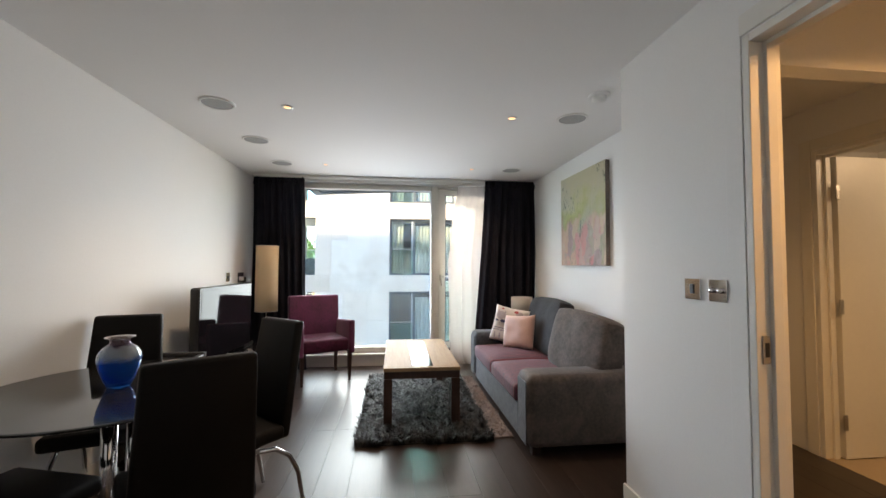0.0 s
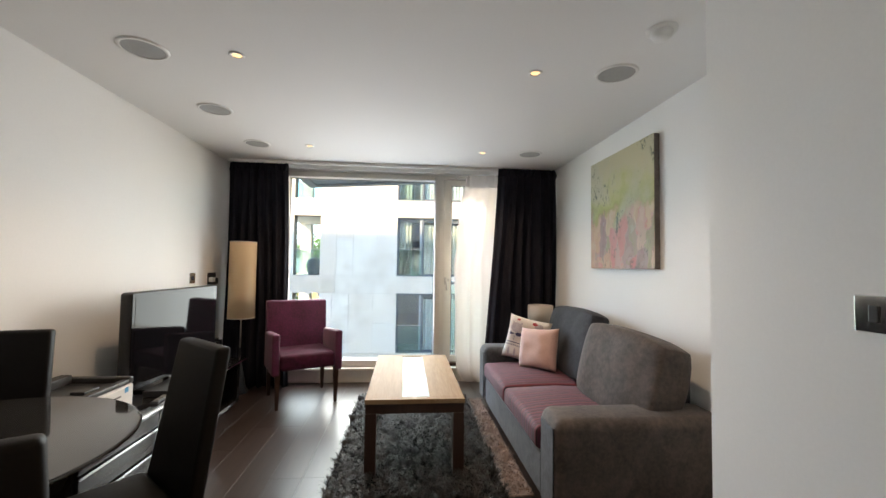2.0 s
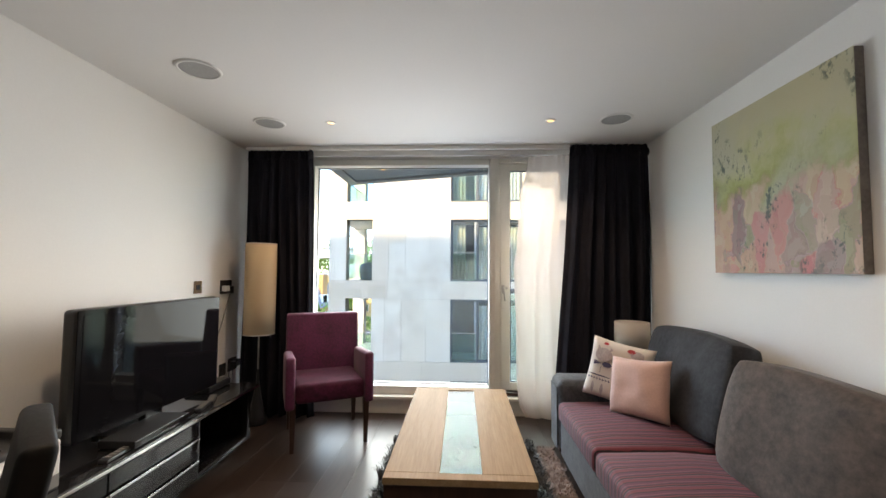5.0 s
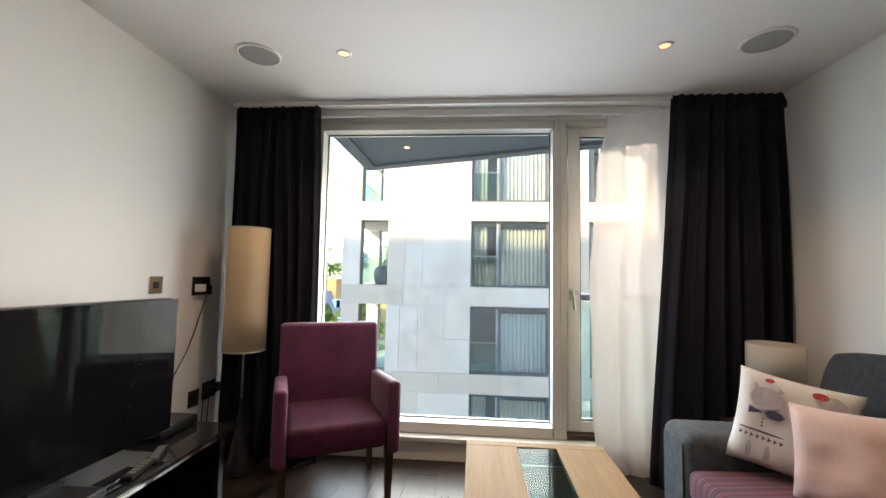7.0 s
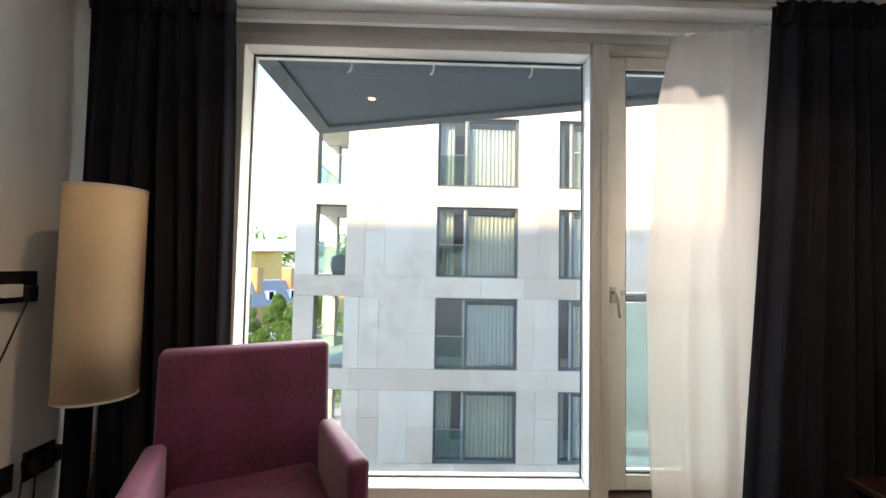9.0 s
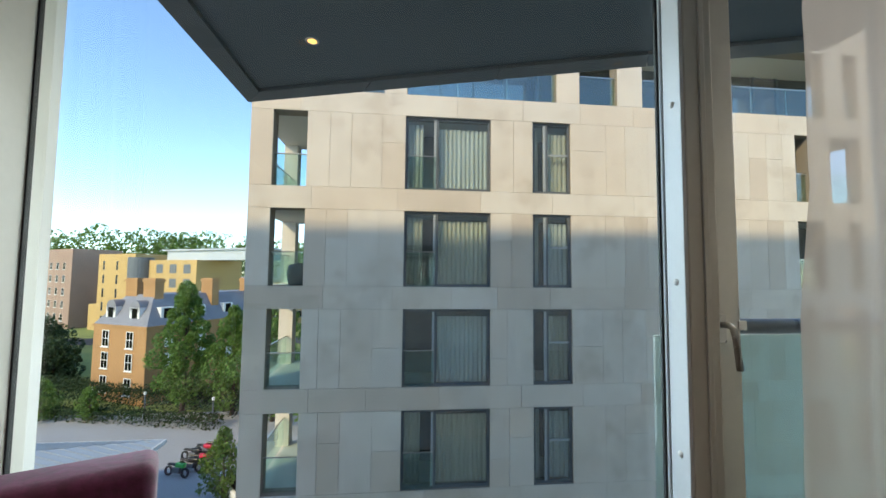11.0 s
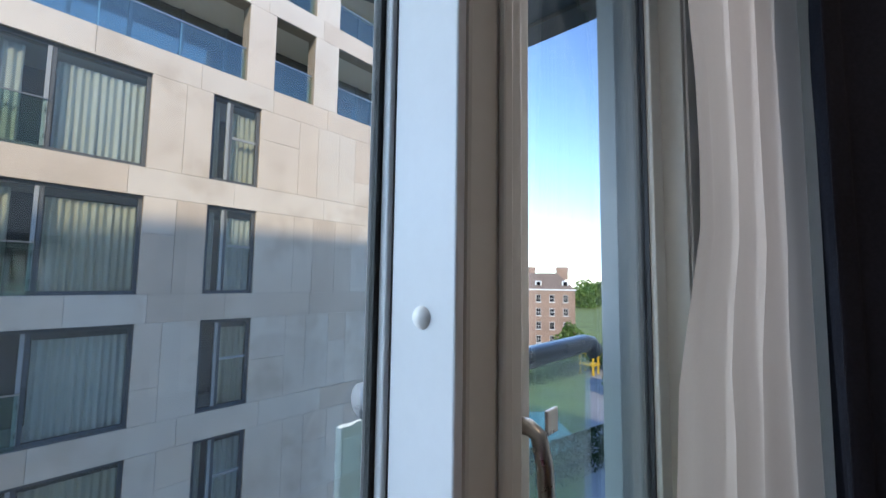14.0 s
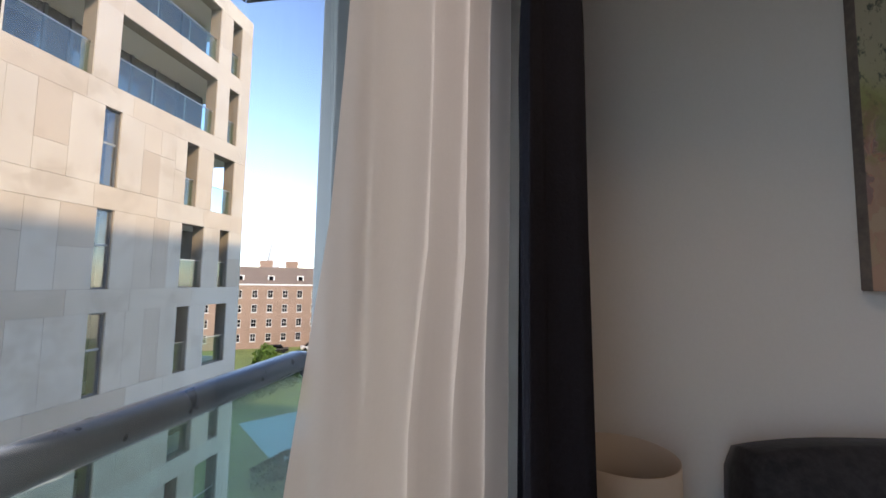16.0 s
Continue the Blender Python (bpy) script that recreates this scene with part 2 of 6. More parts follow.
def strands(name, dark, light):
    """Long pile: every strand its own tone, gathered in darker and lighter drifts."""
    m, nt, b = nodes_of(name)
    geo = nt.nodes.new("ShaderNodeNewGeometry")
    drift = noise_node(nt, 11, 4, coords(nt), 0.65)
    fac = mix(nt, 0.5, geo.outputs["Random Per Island"], ramp(nt, drift, [(0.38, (0, 0, 0)), (0.66, (1, 1, 1))]))
    nt.links.new(ramp(nt, fac, [(0.15, dark), (0.6, tuple((p + q) * 0.35 for p, q in zip(dark, light))), (0.95, light)]), b.inputs["Base Color"])
    b.inputs["Roughness"].default_value, b.inputs["Specular IOR Level"].default_value = 0.55, 0.3
    return m


def foliage(name, dark, light):
    """Leaves, each its own green, that let some light through."""
    m, nt, b = nodes_of(name)
    geo = nt.nodes.new("ShaderNodeNewGeometry")
    fac = mix(nt, 0.45, geo.outputs["Random Per Island"], noise_node(nt, 0.7, 4, coords(nt)))
    col = ramp(nt, fac, [(0.2, dark), (0.75, light)])
    nt.links.new(col, b.inputs["Base Color"])
    b.inputs["Roughness"].default_value = 0.6
    tl, mx = nt.nodes.new("ShaderNodeBsdfTranslucent"), nt.nodes.new("ShaderNodeMixShader")
    nt.links.new(col, tl.inputs[0])
    mx.inputs[0].default_value = 0.35
    nt.links.new(b.outputs[0], mx.inputs[1])
    nt.links.new(tl.outputs[0], mx.inputs[2])
    nt.links.new(mx.outputs[0], nt.nodes["Material Output"].inputs[0])
    return m


def crushed(name, dark, light, scale, sheen):
    """Crushed velvet: nap brushed in broad patches with fine streaks within them."""
    m, nt, b = nodes_of(name)
    vec = coords(nt)
    big = nt.nodes.new("ShaderNodeTexNoise")
    big.inputs["Scale"].default_value, big.inputs["Detail"].default_value, big.inputs["Distortion"].default_value = scale, 4, 0.9
    nt.links.new(vec, big.inputs["Vector"])
    fine = noise_node(nt, 42, 5, vec, 0.7)
    patch = ramp(nt, big.outputs["Fac"], [(0.34, (0, 0, 0)), (0.50, (0.4, 0.4, 0.4)), (0.68, (1, 1, 1))])
    nap = ramp(nt, fine, [(0.36, (0, 0, 0)), (0.64, (1, 1, 1))])
    col = mix(nt, mix(nt, 0.48, patch, nap), dark, light)
    nt.links.new(col, b.inputs["Base Color"])
    b.inputs["Roughness"].default_value, b.inputs["Specular IOR Level"].default_value = 0.75, 0.25
    b.inputs["Sheen Weight"].default_value, b.inputs["Sheen Roughness"].default_value = sheen, 0.4
    bp = nt.nodes.new("ShaderNodeBump")
    bp.inputs["Strength"].default_value, bp.inputs["Distance"].default_value = 0.45, 0.006
    nt.links.new(mix(nt, 0.5, big.outputs["Fac"], fine), bp.inputs["Height"])
    nt.links.new(bp.outputs[0], b.inputs["Normal"])
    return m


def limestone(name):
    """Sawn pale limestone: each slab its own tone, faint clouds, a few brown weather stains."""
    m, nt, b = nodes_of(name)
    vec = coords(nt, kind="Object")
    info = nt.nodes.new("ShaderNodeObjectInfo")
    shift = nt.nodes.new("ShaderNodeVectorMath")
    shift.operation = "ADD"
    nt.links.new(vec, shift.inputs[0])
    nt.links.new(info.outputs["Location"], shift.inputs[1])
    cloud, stain, grain = noise_node(nt, 1.1, 4, shift.outputs[0], 0.5), noise_node(nt, 0.75, 6, shift.outputs[0], 0.68), noise_node(nt, 26, 3, shift.outputs[0])
    col = ramp(nt, cloud, [(0.3, (0.66, 0.59, 0.515)), (0.7, (0.74, 0.67, 0.59))])
    col = mix(nt, 1.0, col, ramp(nt, info.outputs["Random"], [(0, (0.80, 0.74, 0.69)), (0.3, (0.95, 0.91, 0.87)), (0.7, (0.93, 0.93, 0.93)), (1, (1, 1, 1))]), "MULTIPLY")
    col = mix(nt, ramp(nt, stain, [(0.52, (0, 0, 0)), (0.66, (0.62, 0.62, 0.62))]), col, (0.48, 0.40, 0.32))
    col = mix(nt, 0.16, col, ramp(nt, grain, [(0.35, (0.45, 0.39, 0.31)), (0.65, (0.68, 0.60, 0.50))]))
    nt.links.new(col, b.inputs["Base Color"])
    b.inputs["Roughness"].default_value, b.inputs["Specular IOR Level"].default_value = 0.82, 0.25
    bp = nt.nodes.new("ShaderNodeBump")
    bp.inputs["Strength"].default_value, bp.inputs["Distance"].default_value = 0.08, 0.003
    nt.links.new(grain, bp.inputs["Height"])
    nt.links.new(bp.outputs[0], b.inputs["Normal"])
    return m


WALL = surface("wall_paint", (0.80, 0.79, 0.765), 0.62, vary=0.025, coarse=0.8, fine=90, bump=0.05, depth=0.001, spec=0.3)
CEIL = surface("ceiling_paint", (0.78, 0.77, 0.75), 0.8, vary=0.02, coarse=0.6, fine=70, bump=0.04, depth=0.001, spec=0.2)
TRIM = surface("satin_trim", (0.76, 0.74, 0.68), 0.35, vary=0.03, fine=30, bump=0.03)
FRAME = surface("window_frame_paint", (0.66, 0.64, 0.58), 0.4, vary=0.04, fine=50, bump=0.04)
FRAME_ALU = surface("frame_aluminium_paint", (0.70, 0.72, 0.74), 0.35, vary=0.03, fine=60, bump=0.03)
GASKET = surface("rubber_gasket", (0.02, 0.02, 0.022), 0.6, vary=0.2)
FLOORWOOD = wood("dark_floorboard", (0.017, 0.010, 0.0075), (0.048, 0.030, 0.022), 0.33, 1, 0.35, vary_rough=0.025)
SUBFLOOR = surface("board_joint", (0.012, 0.008, 0.006), 0.8)
CARPET = surface("beige_carpet", (0.42, 0.33, 0.22), 0.95, vary=0.1, fine=200, bump=0.5)
DARKWOOD = wood("espresso_wood", (0.022, 0.010, 0.007), (0.05, 0.024, 0.016), 0.35, 2, 0.1)
TABLEWOOD = wood("oak_veneer", (0.23, 0.15, 0.08), (0.34, 0.235, 0.135), 0.52, 1, 0.05, spec=0.06)
GLOSSBLACK = surface("black_gloss_glass", (0.012, 0.012, 0.013), 0.06, vary=0.1, bump=0.0, rough_vary=0.02)
SMOKED = surface("smoked_glass_top", (0.022, 0.022, 0.022), 0.05, vary=0.1, bump=0.0, rough_vary=0.02)
BLACKPL = surface("black_plastic", (0.014, 0.014, 0.015), 0.35, vary=0.15, fine=120, bump=0.05)
SCREEN = surface("screen_glass", (0.005, 0.005, 0.006), 0.04, spec=0.12, vary=0.05, bump=0.0, rough_vary=0.01)
CHROME = surface("chrome", (0.72, 0.72, 0.73), 0.10, 1.0, vary=0.03, bump=0.0, rough_vary=0.04)
STEEL = surface("brushed_steel", (0.50, 0.48, 0.45), 0.3, 1.0, vary=0.06, fine=80, bump=0.05)
LEATHER = surface("black_leatherette", (0.005, 0.0046, 0.0046), 0.55, vary=0.2, coarse=4, fine=160, bump=0.25, depth=0.0015, spec=0.16)
PLUM = surface("plum_velvet", (0.098, 0.013, 0.050), 0.7, vary=0.45, coarse=5, fine=70, bump=0.35, sheen=0.12, spread=0.12)
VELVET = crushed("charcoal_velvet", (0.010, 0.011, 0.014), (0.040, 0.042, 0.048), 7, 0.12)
# same grey velvet with light in its colour: brown for warm light, blue-grey for window sheen
VELVET_WARM = crushed("warm_lit_velvet", (0.040, 0.034, 0.031), (0.118, 0.092, 0.078), 8.0, 0.15)
VELVET_SHEEN = crushed("window_sheen_velvet", (0.034, 0.037, 0.042), (0.088, 0.094, 0.102), 11.0, 0.2)
PLUM_SEAT = crushed("worn_plum_velvet", (0.028, 0.005, 0.014), (0.095, 0.013, 0.044), 9, 0.06)
SPIRE = surface("pale_spire_stone", (0.60, 0.60, 0.60), 0.8, vary=0.06)
STRIPES = striped("striped_upholstery")
PINK = surface("pale_pink_satin", (0.56, 0.36, 0.30), 0.55, vary=0.10, coarse=7, fine=90, bump=0.2, sheen=0.3)
LINEN = surface("cream_linen", (0.66, 0.60, 0.54), 0.85, vary=0.05, fine=200, bump=0.2)
INK_NAVY = surface("navy_print", (0.06, 0.055, 0.11), 0.8, vary=0.2, fine=120)
INK_RED = surface("red_print", (0.40, 0.04, 0.05), 0.8, vary=0.15, fine=120)
INK_GREY = surface("grey_print", (0.42, 0.36, 0.36), 0.8, vary=0.3, coarse=20, fine=120)
CURTAIN = surface("black_curtain", (0.018, 0.018, 0.024), 0.95, vary=0.3, coarse=3, fine=160, bump=0.3, spec=0.12)
SHEER = cloth_sheer("sheer_curtain", (0.60, 0.545, 0.50), 0.22, 0.30)
SHADE = cloth_sheer("cream_lampshade", (0.72, 0.55, 0.34), 0.0, 0.35)
SHADE_W = cloth_sheer("off_white_lampshade", (0.62, 0.55, 0.47), 0.0, 0.3)
CERAMIC = surface("dark_glazed_ceramic", (0.03, 0.03, 0.035), 0.15, vary=0.2, fine=30)
RUGDARK = strands("dark_shag", (0.006, 0.005, 0.004), (0.038, 0.031, 0.025))
RUGPALE = strands("pale_hide", (0.20, 0.145, 0.125), (0.42, 0.32, 0.28))
PRINTER = surface("printer_white", (0.74, 0.73, 0.70), 0.5, vary=0.03, fine=90)
PRINTER_G = surface("printer_grey", (0.20, 0.19, 0.18), 0.5, vary=0.06, fine=90)
PRINTER_D = surface("printer_charcoal", (0.035, 0.035, 0.036), 0.45, vary=0.08, fine=90)
STICKER = surface("blue_sticker", (0.10, 0.36, 0.60), 0.4, vary=0.08, fine=60)
PLUGWHITE = surface("white_plug", (0.7, 0.7, 0.68), 0.4, vary=0.03)
SOFFIT = surface("slate_blue_panel", (0.075, 0.094, 0.108), 0.5, vary=0.06, coarse=1, fine=40, bump=0.04)
FASCIA = surface("grey_fascia", (0.10, 0.105, 0.11), 0.45, vary=0.08, fine=40)
PANE = pane_glass("clear_pane")
GREENPANE = pane_glass("green_balustrade_glass", (0.80, 0.91, 0.88), 1.0, 0.0, 0.08)
FARPANE = pane_glass("far_window_glass", (0.86, 0.90, 0.90), 1.0, 0.0, 0.10)
RAIL = surface("dark_handrail", (0.10, 0.11, 0.13), 0.3, 0.6, vary=0.05, fine=20, bump=0.0)
PAINTING = canvas_paint("abstract_canvas")
CANVAS_SIDE = surface("painted_canvas_edge", (0.16, 0.13, 0.11), 0.8, vary=0.4, coarse=9, fine=60)
BULB = glow("warm_bulb", (1.0, 0.55, 0.22), 0.22)
BULB_OUT = glow("amber_bulb", (1.0, 0.45, 0.12), 0.9)
GRILLE = surface("speaker_grille", (0.33, 0.33, 0.32), 0.6, vary=0.12, coarse=60, fine=400, bump=0.6, depth=0.002)
WHITEPL = surface("white_plastic", (0.74, 0.73, 0.70), 0.4, vary=0.02)
STONE = limestone("limestone")
STONE_IN = surface("loggia_soffit", (0.66, 0.62, 0.56), 0.85, vary=0.08, fine=12)
JOINT = surface("stone_joint", (0.26, 0.22, 0.17), 0.95)
FARSASH = surface("pale_grey_sash", (0.34, 0.36, 0.37), 0.4, vary=0.06, fine=30)
FARFRAME = surface("grey_window_frame", (0.11, 0.12, 0.13), 0.4, vary=0.08, fine=30)
SHADE_CORE = surface("painted_room_shade", (0.08, 0.08, 0.076), 0.9, vary=0.12, coarse=0.4, fine=2.0, bump=0.0)
DRAPE = surface("beige_drape", (0.68, 0.63, 0.50), 0.9, vary=0.12, fine=60)
DRAPE_W = surface("pale_drape", (0.72, 0.72, 0.68), 0.9, vary=0.08, fine=60)
BRICK_O = surface("orange_brick", (0.38, 0.21, 0.085), 0.85, vary=0.22, coarse=0.6, fine=9, bump=0.2)
BRICK_R = surface("red_brown_brick", (0.33, 0.225, 0.17), 0.85, vary=0.2, coarse=0.4, fine=7, bump=0.2)
BRICK_Y = surface("yellow_brick", (0.50, 0.34, 0.13), 0.85, vary=0.15, coarse=0.4, fine=6, bump=0.2)
SLATE = surface("slate_roof", (0.20, 0.20, 0.22), 0.6, vary=0.2, coarse=1, fine=8, bump=0.3)
BROWNROOF = surface("brown_tile_roof", (0.20, 0.15, 0.12), 0.8, vary=0.2, coarse=1, fine=8, bump=0.3)
ZINC = surface("zinc_roof", (0.42, 0.45, 0.47), 0.4, vary=0.06, coarse=1, fine=12)
WHITEPAINT = surface("white_joinery", (0.72, 0.72, 0.70), 0.5, vary=0.04)
LEAF = foliage("tree_leaves", (0.07, 0.13, 0.02), (0.17, 0.28, 0.05))
LEAF_D = foliage("hedge_leaves", (0.020, 0.042, 0.012), (0.050, 0.085, 0.024))
BARK = surface("bark", (0.09, 0.065, 0.045), 0.9, vary=0.3, fine=20, bump=0.6)
GRASS = surface("lawn", (0.20, 0.25, 0.07), 0.95, vary=0.35, coarse=0.15, fine=5, bump=0.3)
PAVING = surface("grey_paving", (0.34, 0.34, 0.34), 0.85, vary=0.12, coarse=0.3, fine=5, bump=0.2)
ASPHALT = surface("asphalt", (0.055, 0.057, 0.06), 0.9, vary=0.2, coarse=0.3, fine=8, bump=0.3)
PLAY = surface("turquoise_rubber", (0.30, 0.52, 0.45), 0.8, vary=0.1, coarse=0.3, fine=6)
YELLOWP = surface("yellow_paint", (0.75, 0.50, 0.03), 0.5, vary=0.08)


def vase_glass(name):
    m, nt, b = nodes_of(name)
    tc = nt.nodes.new("ShaderNodeTexCoord")
    sep = nt.nodes.new("ShaderNodeSeparateXYZ")
    nt.links.new(tc.outputs["Object"], sep.inputs[0])
    wob = noise_node(nt, 25, 3, tc.outputs["Object"])
    add = nt.nodes.new("ShaderNodeMath")
    add.operation = "MULTIPLY_ADD"
    add.inputs[1].default_value = 0.07
    nt.links.new(wob, add.inputs[0])
    nt.links.new(sep.outputs["Z"], add.inputs[2])
    col = ramp(nt, add.outputs[0], [(0.0, (0.02, 0.20, 0.72)), (0.10, (0.015, 0.16, 0.66)), (0.150, (0.02, 0.22, 0.74)), (0.172, (0.62, 0.72, 0.76)), (0.212, (0.66, 0.70, 0.74)), (0.226, (0.16, 0.05, 0.12)), (0.245, (0.30, 0.18, 0.22)), (0.256, (0.7, 0.7, 0.7))])
    nt.links.new(col, b.inputs["Base Color"])
    b.inputs["Transmission Weight"].default_value = 0.75
    b.inputs["Roughness"].default_value = 0.05
    return m


VASE = vase_glass("blue_swirl_glass")


# ---- building helpers ----
def box(bm, x0, y0, z0, x1, y1, z1, m=None):
    """An upright block between two corners."""
    vs = [bm.verts.new((x, y, z)) for x in (x0, x1) for y in (y0, y1) for z in (z0, z1)]
    for f in ((0, 1, 3, 2), (4, 6, 7, 5), (0, 4, 5, 1), (2, 3, 7, 6), (0, 2, 6, 4), (1, 5, 7, 3)):
        bm.faces.new([vs[i] for i in f])
    if m is not None:
        bmesh.ops.transform(bm, matrix=m, verts=vs)
    return vs


def soft_box(x0, y0, z0, x1, y1, z1, r=0.01, seg=2):
    bm = bmesh.new()
    box(bm, x0, y0, z0, x1, y1, z1)
    bmesh.ops.recalc_face_normals(bm, faces=bm.faces)
    bmesh.ops.bevel(bm, geom=list(bm.edges), offset=r, segments=seg, profile=0.5, affect="EDGES")
    return bm


def lathe(profile, seg=32, closed=False):
    """A turned body from (radius, height) pairs."""
    bm = bmesh.new()
    rings = []
    for r, z in profile:
        rings.append([bm.verts.new((r * math.cos(2 * math.pi * i / seg), r * math.sin(2 * math.pi * i / seg), z)) for i in range(seg)])
    for a, b in zip(rings, rings[1:]):
        for i in range(seg):
            j = (i + 1) % seg
            bm.faces.new((a[i], a[j], b[j], b[i]))
    if closed:
        bm.faces.new(list(reversed(rings[0])))
        bm.faces.new(rings[-1])
    return bm


def tube(points, r, seg=10, r_end=None):
    """A round bar along a path."""
    bm = bmesh.new()
    pts = [Vector(p) for p in points]
    rings = []
    for i, p in enumerate(pts):
        d = (pts[min(i + 1, len(pts) - 1)] - pts[max(i - 1, 0)]).normalized()
        side = d.orthogonal().normalized() if i == 0 else (last - d * last.dot(d)).normalized()
        last = side
        up = d.cross(side)
        rr = r if r_end is None else r + (r_end - r) * i / (len(pts) - 1)
        rings.append([bm.verts.new(p + (side * math.cos(2 * math.pi * k / seg) + up * math.sin(2 * math.pi * k / seg)) * rr) for k in range(seg)])
    for a, b in zip(rings, rings[1:]):
        for k in range(seg):
            bm.faces.new((a[k], a[(k + 1) % seg], b[(k + 1) % seg], b[k]))
    bm.faces.new(list(reversed(rings[0])))
    bm.faces.new(rings[-1])
    return bm


def finish(name, bm, material, smooth=False):
    bmesh.ops.recalc_face_normals(bm, faces=bm.faces)
    if smooth:
        for f in bm.faces:
            f.smooth = True
    me = bpy.data.meshes.new(name)
    bm.to_mesh(me)
    bm.free()
    me.materials.append(material)
    return new(name, me)


def part(name, bm, material, parent, label="", smooth=False, at=None):
    ob = finish(name, bm, material, smooth)
    ob.parent = parent
    if at is not None:
        ob.matrix_basis = at
    return tagged(ob, label) if label else ob


def thing(name, m, label, category, group=""):
    ob = new(name)
    ob.empty_display_size = 0.1
    ob.matrix_basis = m
    return tagged(ob, label, category, group)


def structure(name, bm, material, label, smooth=False):
    return tagged(finish(name, bm, material, smooth), label, name.split("_")[0], kind="structure")


def piece(name, mesh, parent, m):
    ob = new(name, mesh)
    ob.parent = parent
    ob.matrix_basis = m
    return ob


def mesh_of(name, bm, material):
    bmesh.ops.recalc_face_normals(bm, faces=bm.faces)
    me = bpy.data.meshes.new(name)
    bm.to_mesh(me)
    bm.free()
    me.materials.append(material)
    return me


def blocks(*corners):
    bm = bmesh.new()
    for c in corners:
        box(bm, *c)
    return bm


def pillow(w, h, d, n=16, pinch=0.5):
    """A stuffed cushion, w by h, d thick, standing in x and z, with drawn-in corners."""
    bm = bmesh.new()
    grids = []
    for s in (-1, 1):
        g = []
        for i in range(n + 1):
            row = []
            for j in range(n + 1):
                u, v = 2 * i / n - 1, 2 * j / n - 1
                edge = max(0.0, (1 - u ** 4) * (1 - v ** 4)) ** pinch
                k = 1 - 0.07 * (1 - u * u) * abs(v) ** 3
                l = 1 - 0.07 * (1 - v * v) * abs(u) ** 3
                wr = 0.012 * noise.noise(Vector((u * 2.2, v * 2.2, s * 3 + w * 7)))
                row.append(bm.verts.new((u * w / 2 * l, s * (d / 2 * edge + wr * edge), v * h / 2 * k)))
            g.append(row)
        grids.append(g)
        for i in range(n):
            for j in range(n):
                q = (g[i][j], g[i + 1][j], g[i + 1][j + 1], g[i][j + 1])
                bm.faces.new(q if s < 0 else tuple(reversed(q)))
    bmesh.ops.remove_doubles(bm, verts=bm.verts, dist=0.0006)
    return bm


def box_cushion(w, h, d, rim, n=18, seed=1):
    """A stuffed cushion with a boxed border, rounded corners and slack wrinkles, standing in x and z."""
    bm = bmesh.new()
    grids = []
    for s in (-1, 1):
        g = []
        for i in range(n + 1):
            row = []
            for j in range(n + 1):
                u, v = math.sin(math.pi / 2 * (2 * i / n - 1)), math.sin(math.pi / 2 * (2 * j / n - 1))
                k = 1 - 0.085 * (abs(u) * abs(v)) ** 3
                dome = max(0.0, (1 - u ** 4) * (1 - v ** 4)) ** 0.55
                sag = 0.02 * noise.noise(Vector((u * 1.9, v * 1.9, s * 3 + seed))) + 0.008 * noise.noise(Vector((u * 6, v * 6, s * 5 + seed)))
                row.append(bm.verts.new((u * w / 2 * k + sag * 0.5, s * (rim / 2 + (d - rim) / 2 * dome + sag * dome), v * h / 2 * k + 0.015 * (1 - u * u) * v)))
            g.append(row)
        grids.append(g)
        for i in range(n):
            for j in range(n):
                bm.faces.new((g[i][j], g[i + 1][j], g[i + 1][j + 1], g[i][j + 1]))
    ring = [(i, 0) for i in range(n)] + [(n, j) for j in range(n)] + [(i, n) for i in range(n, 0, -1)] + [(0, j) for j in range(n, 0, -1)]
    lows, highs = [grids[0][i][j] for i, j in ring], [grids[1][i][j] for i, j in ring]
    mids = [bm.verts.new(((a.co + b.co) / 2) * 1.025) for a, b in zip(lows, highs)]
    for p, q in ((lows, mids), (mids, highs)):
        for i in range(len(p)):
            j = (i + 1) % len(p)
            bm.faces.new((p[i], p[j], q[j], q[i]))
    return bm


def pleated(x0, x1, y, z0, z1, folds, amp, seed, taper=0.0, nz=18, lean=0.0, flare=0.0, skew=0.0):
    """A hanging curtain: folds deepen and drift from the heading to the hem."""
    rnd = random.Random(seed)
    nx = int(folds * 14)
    phases = [rnd.uniform(-0.6, 0.6) for _ in range(int(folds) + 3)]
    bm = bmesh.new()
    rows = []
    for k in range(nz + 1):
        v = k / nz
        z = z1 + (z0 - z1) * v
        row = []
        for i in range(nx + 1):
            u = i / nx
            f = u * folds
            ph = phases[int(f)] * (1 - (f % 1)) + phases[int(f) + 1] * (f % 1)
            a = amp * (0.45 + 0.55 * min(1, v * 4)) * (1 + 0.35 * math.sin(f * 2.3 + seed))
            yy = y + skew * (u - 0.5) + a * math.sin(2 * math.pi * f + ph * (1 + v)) + 0.4 * a * math.sin(4.4 * math.pi * f + seed + v)
            xx = x0 + (x1 - x0) * u + lean * v + flare * v * (0.5 - u) + 0.010 * math.sin(5 * v + f)
            row.append(bm.verts.new((xx, yy, z)))
        rows.append(row)
    for a, b in zip(rows, rows[1:]):
        for i in range(nx):
            bm.faces.new((a[i], a[i + 1], b[i + 1], b[i]))
    return bm


def solid(ob, thick):
    md = ob.modifiers.new("thickness", "SOLIDIFY")
    md.thickness, md.offset = thick, 0
    return ob


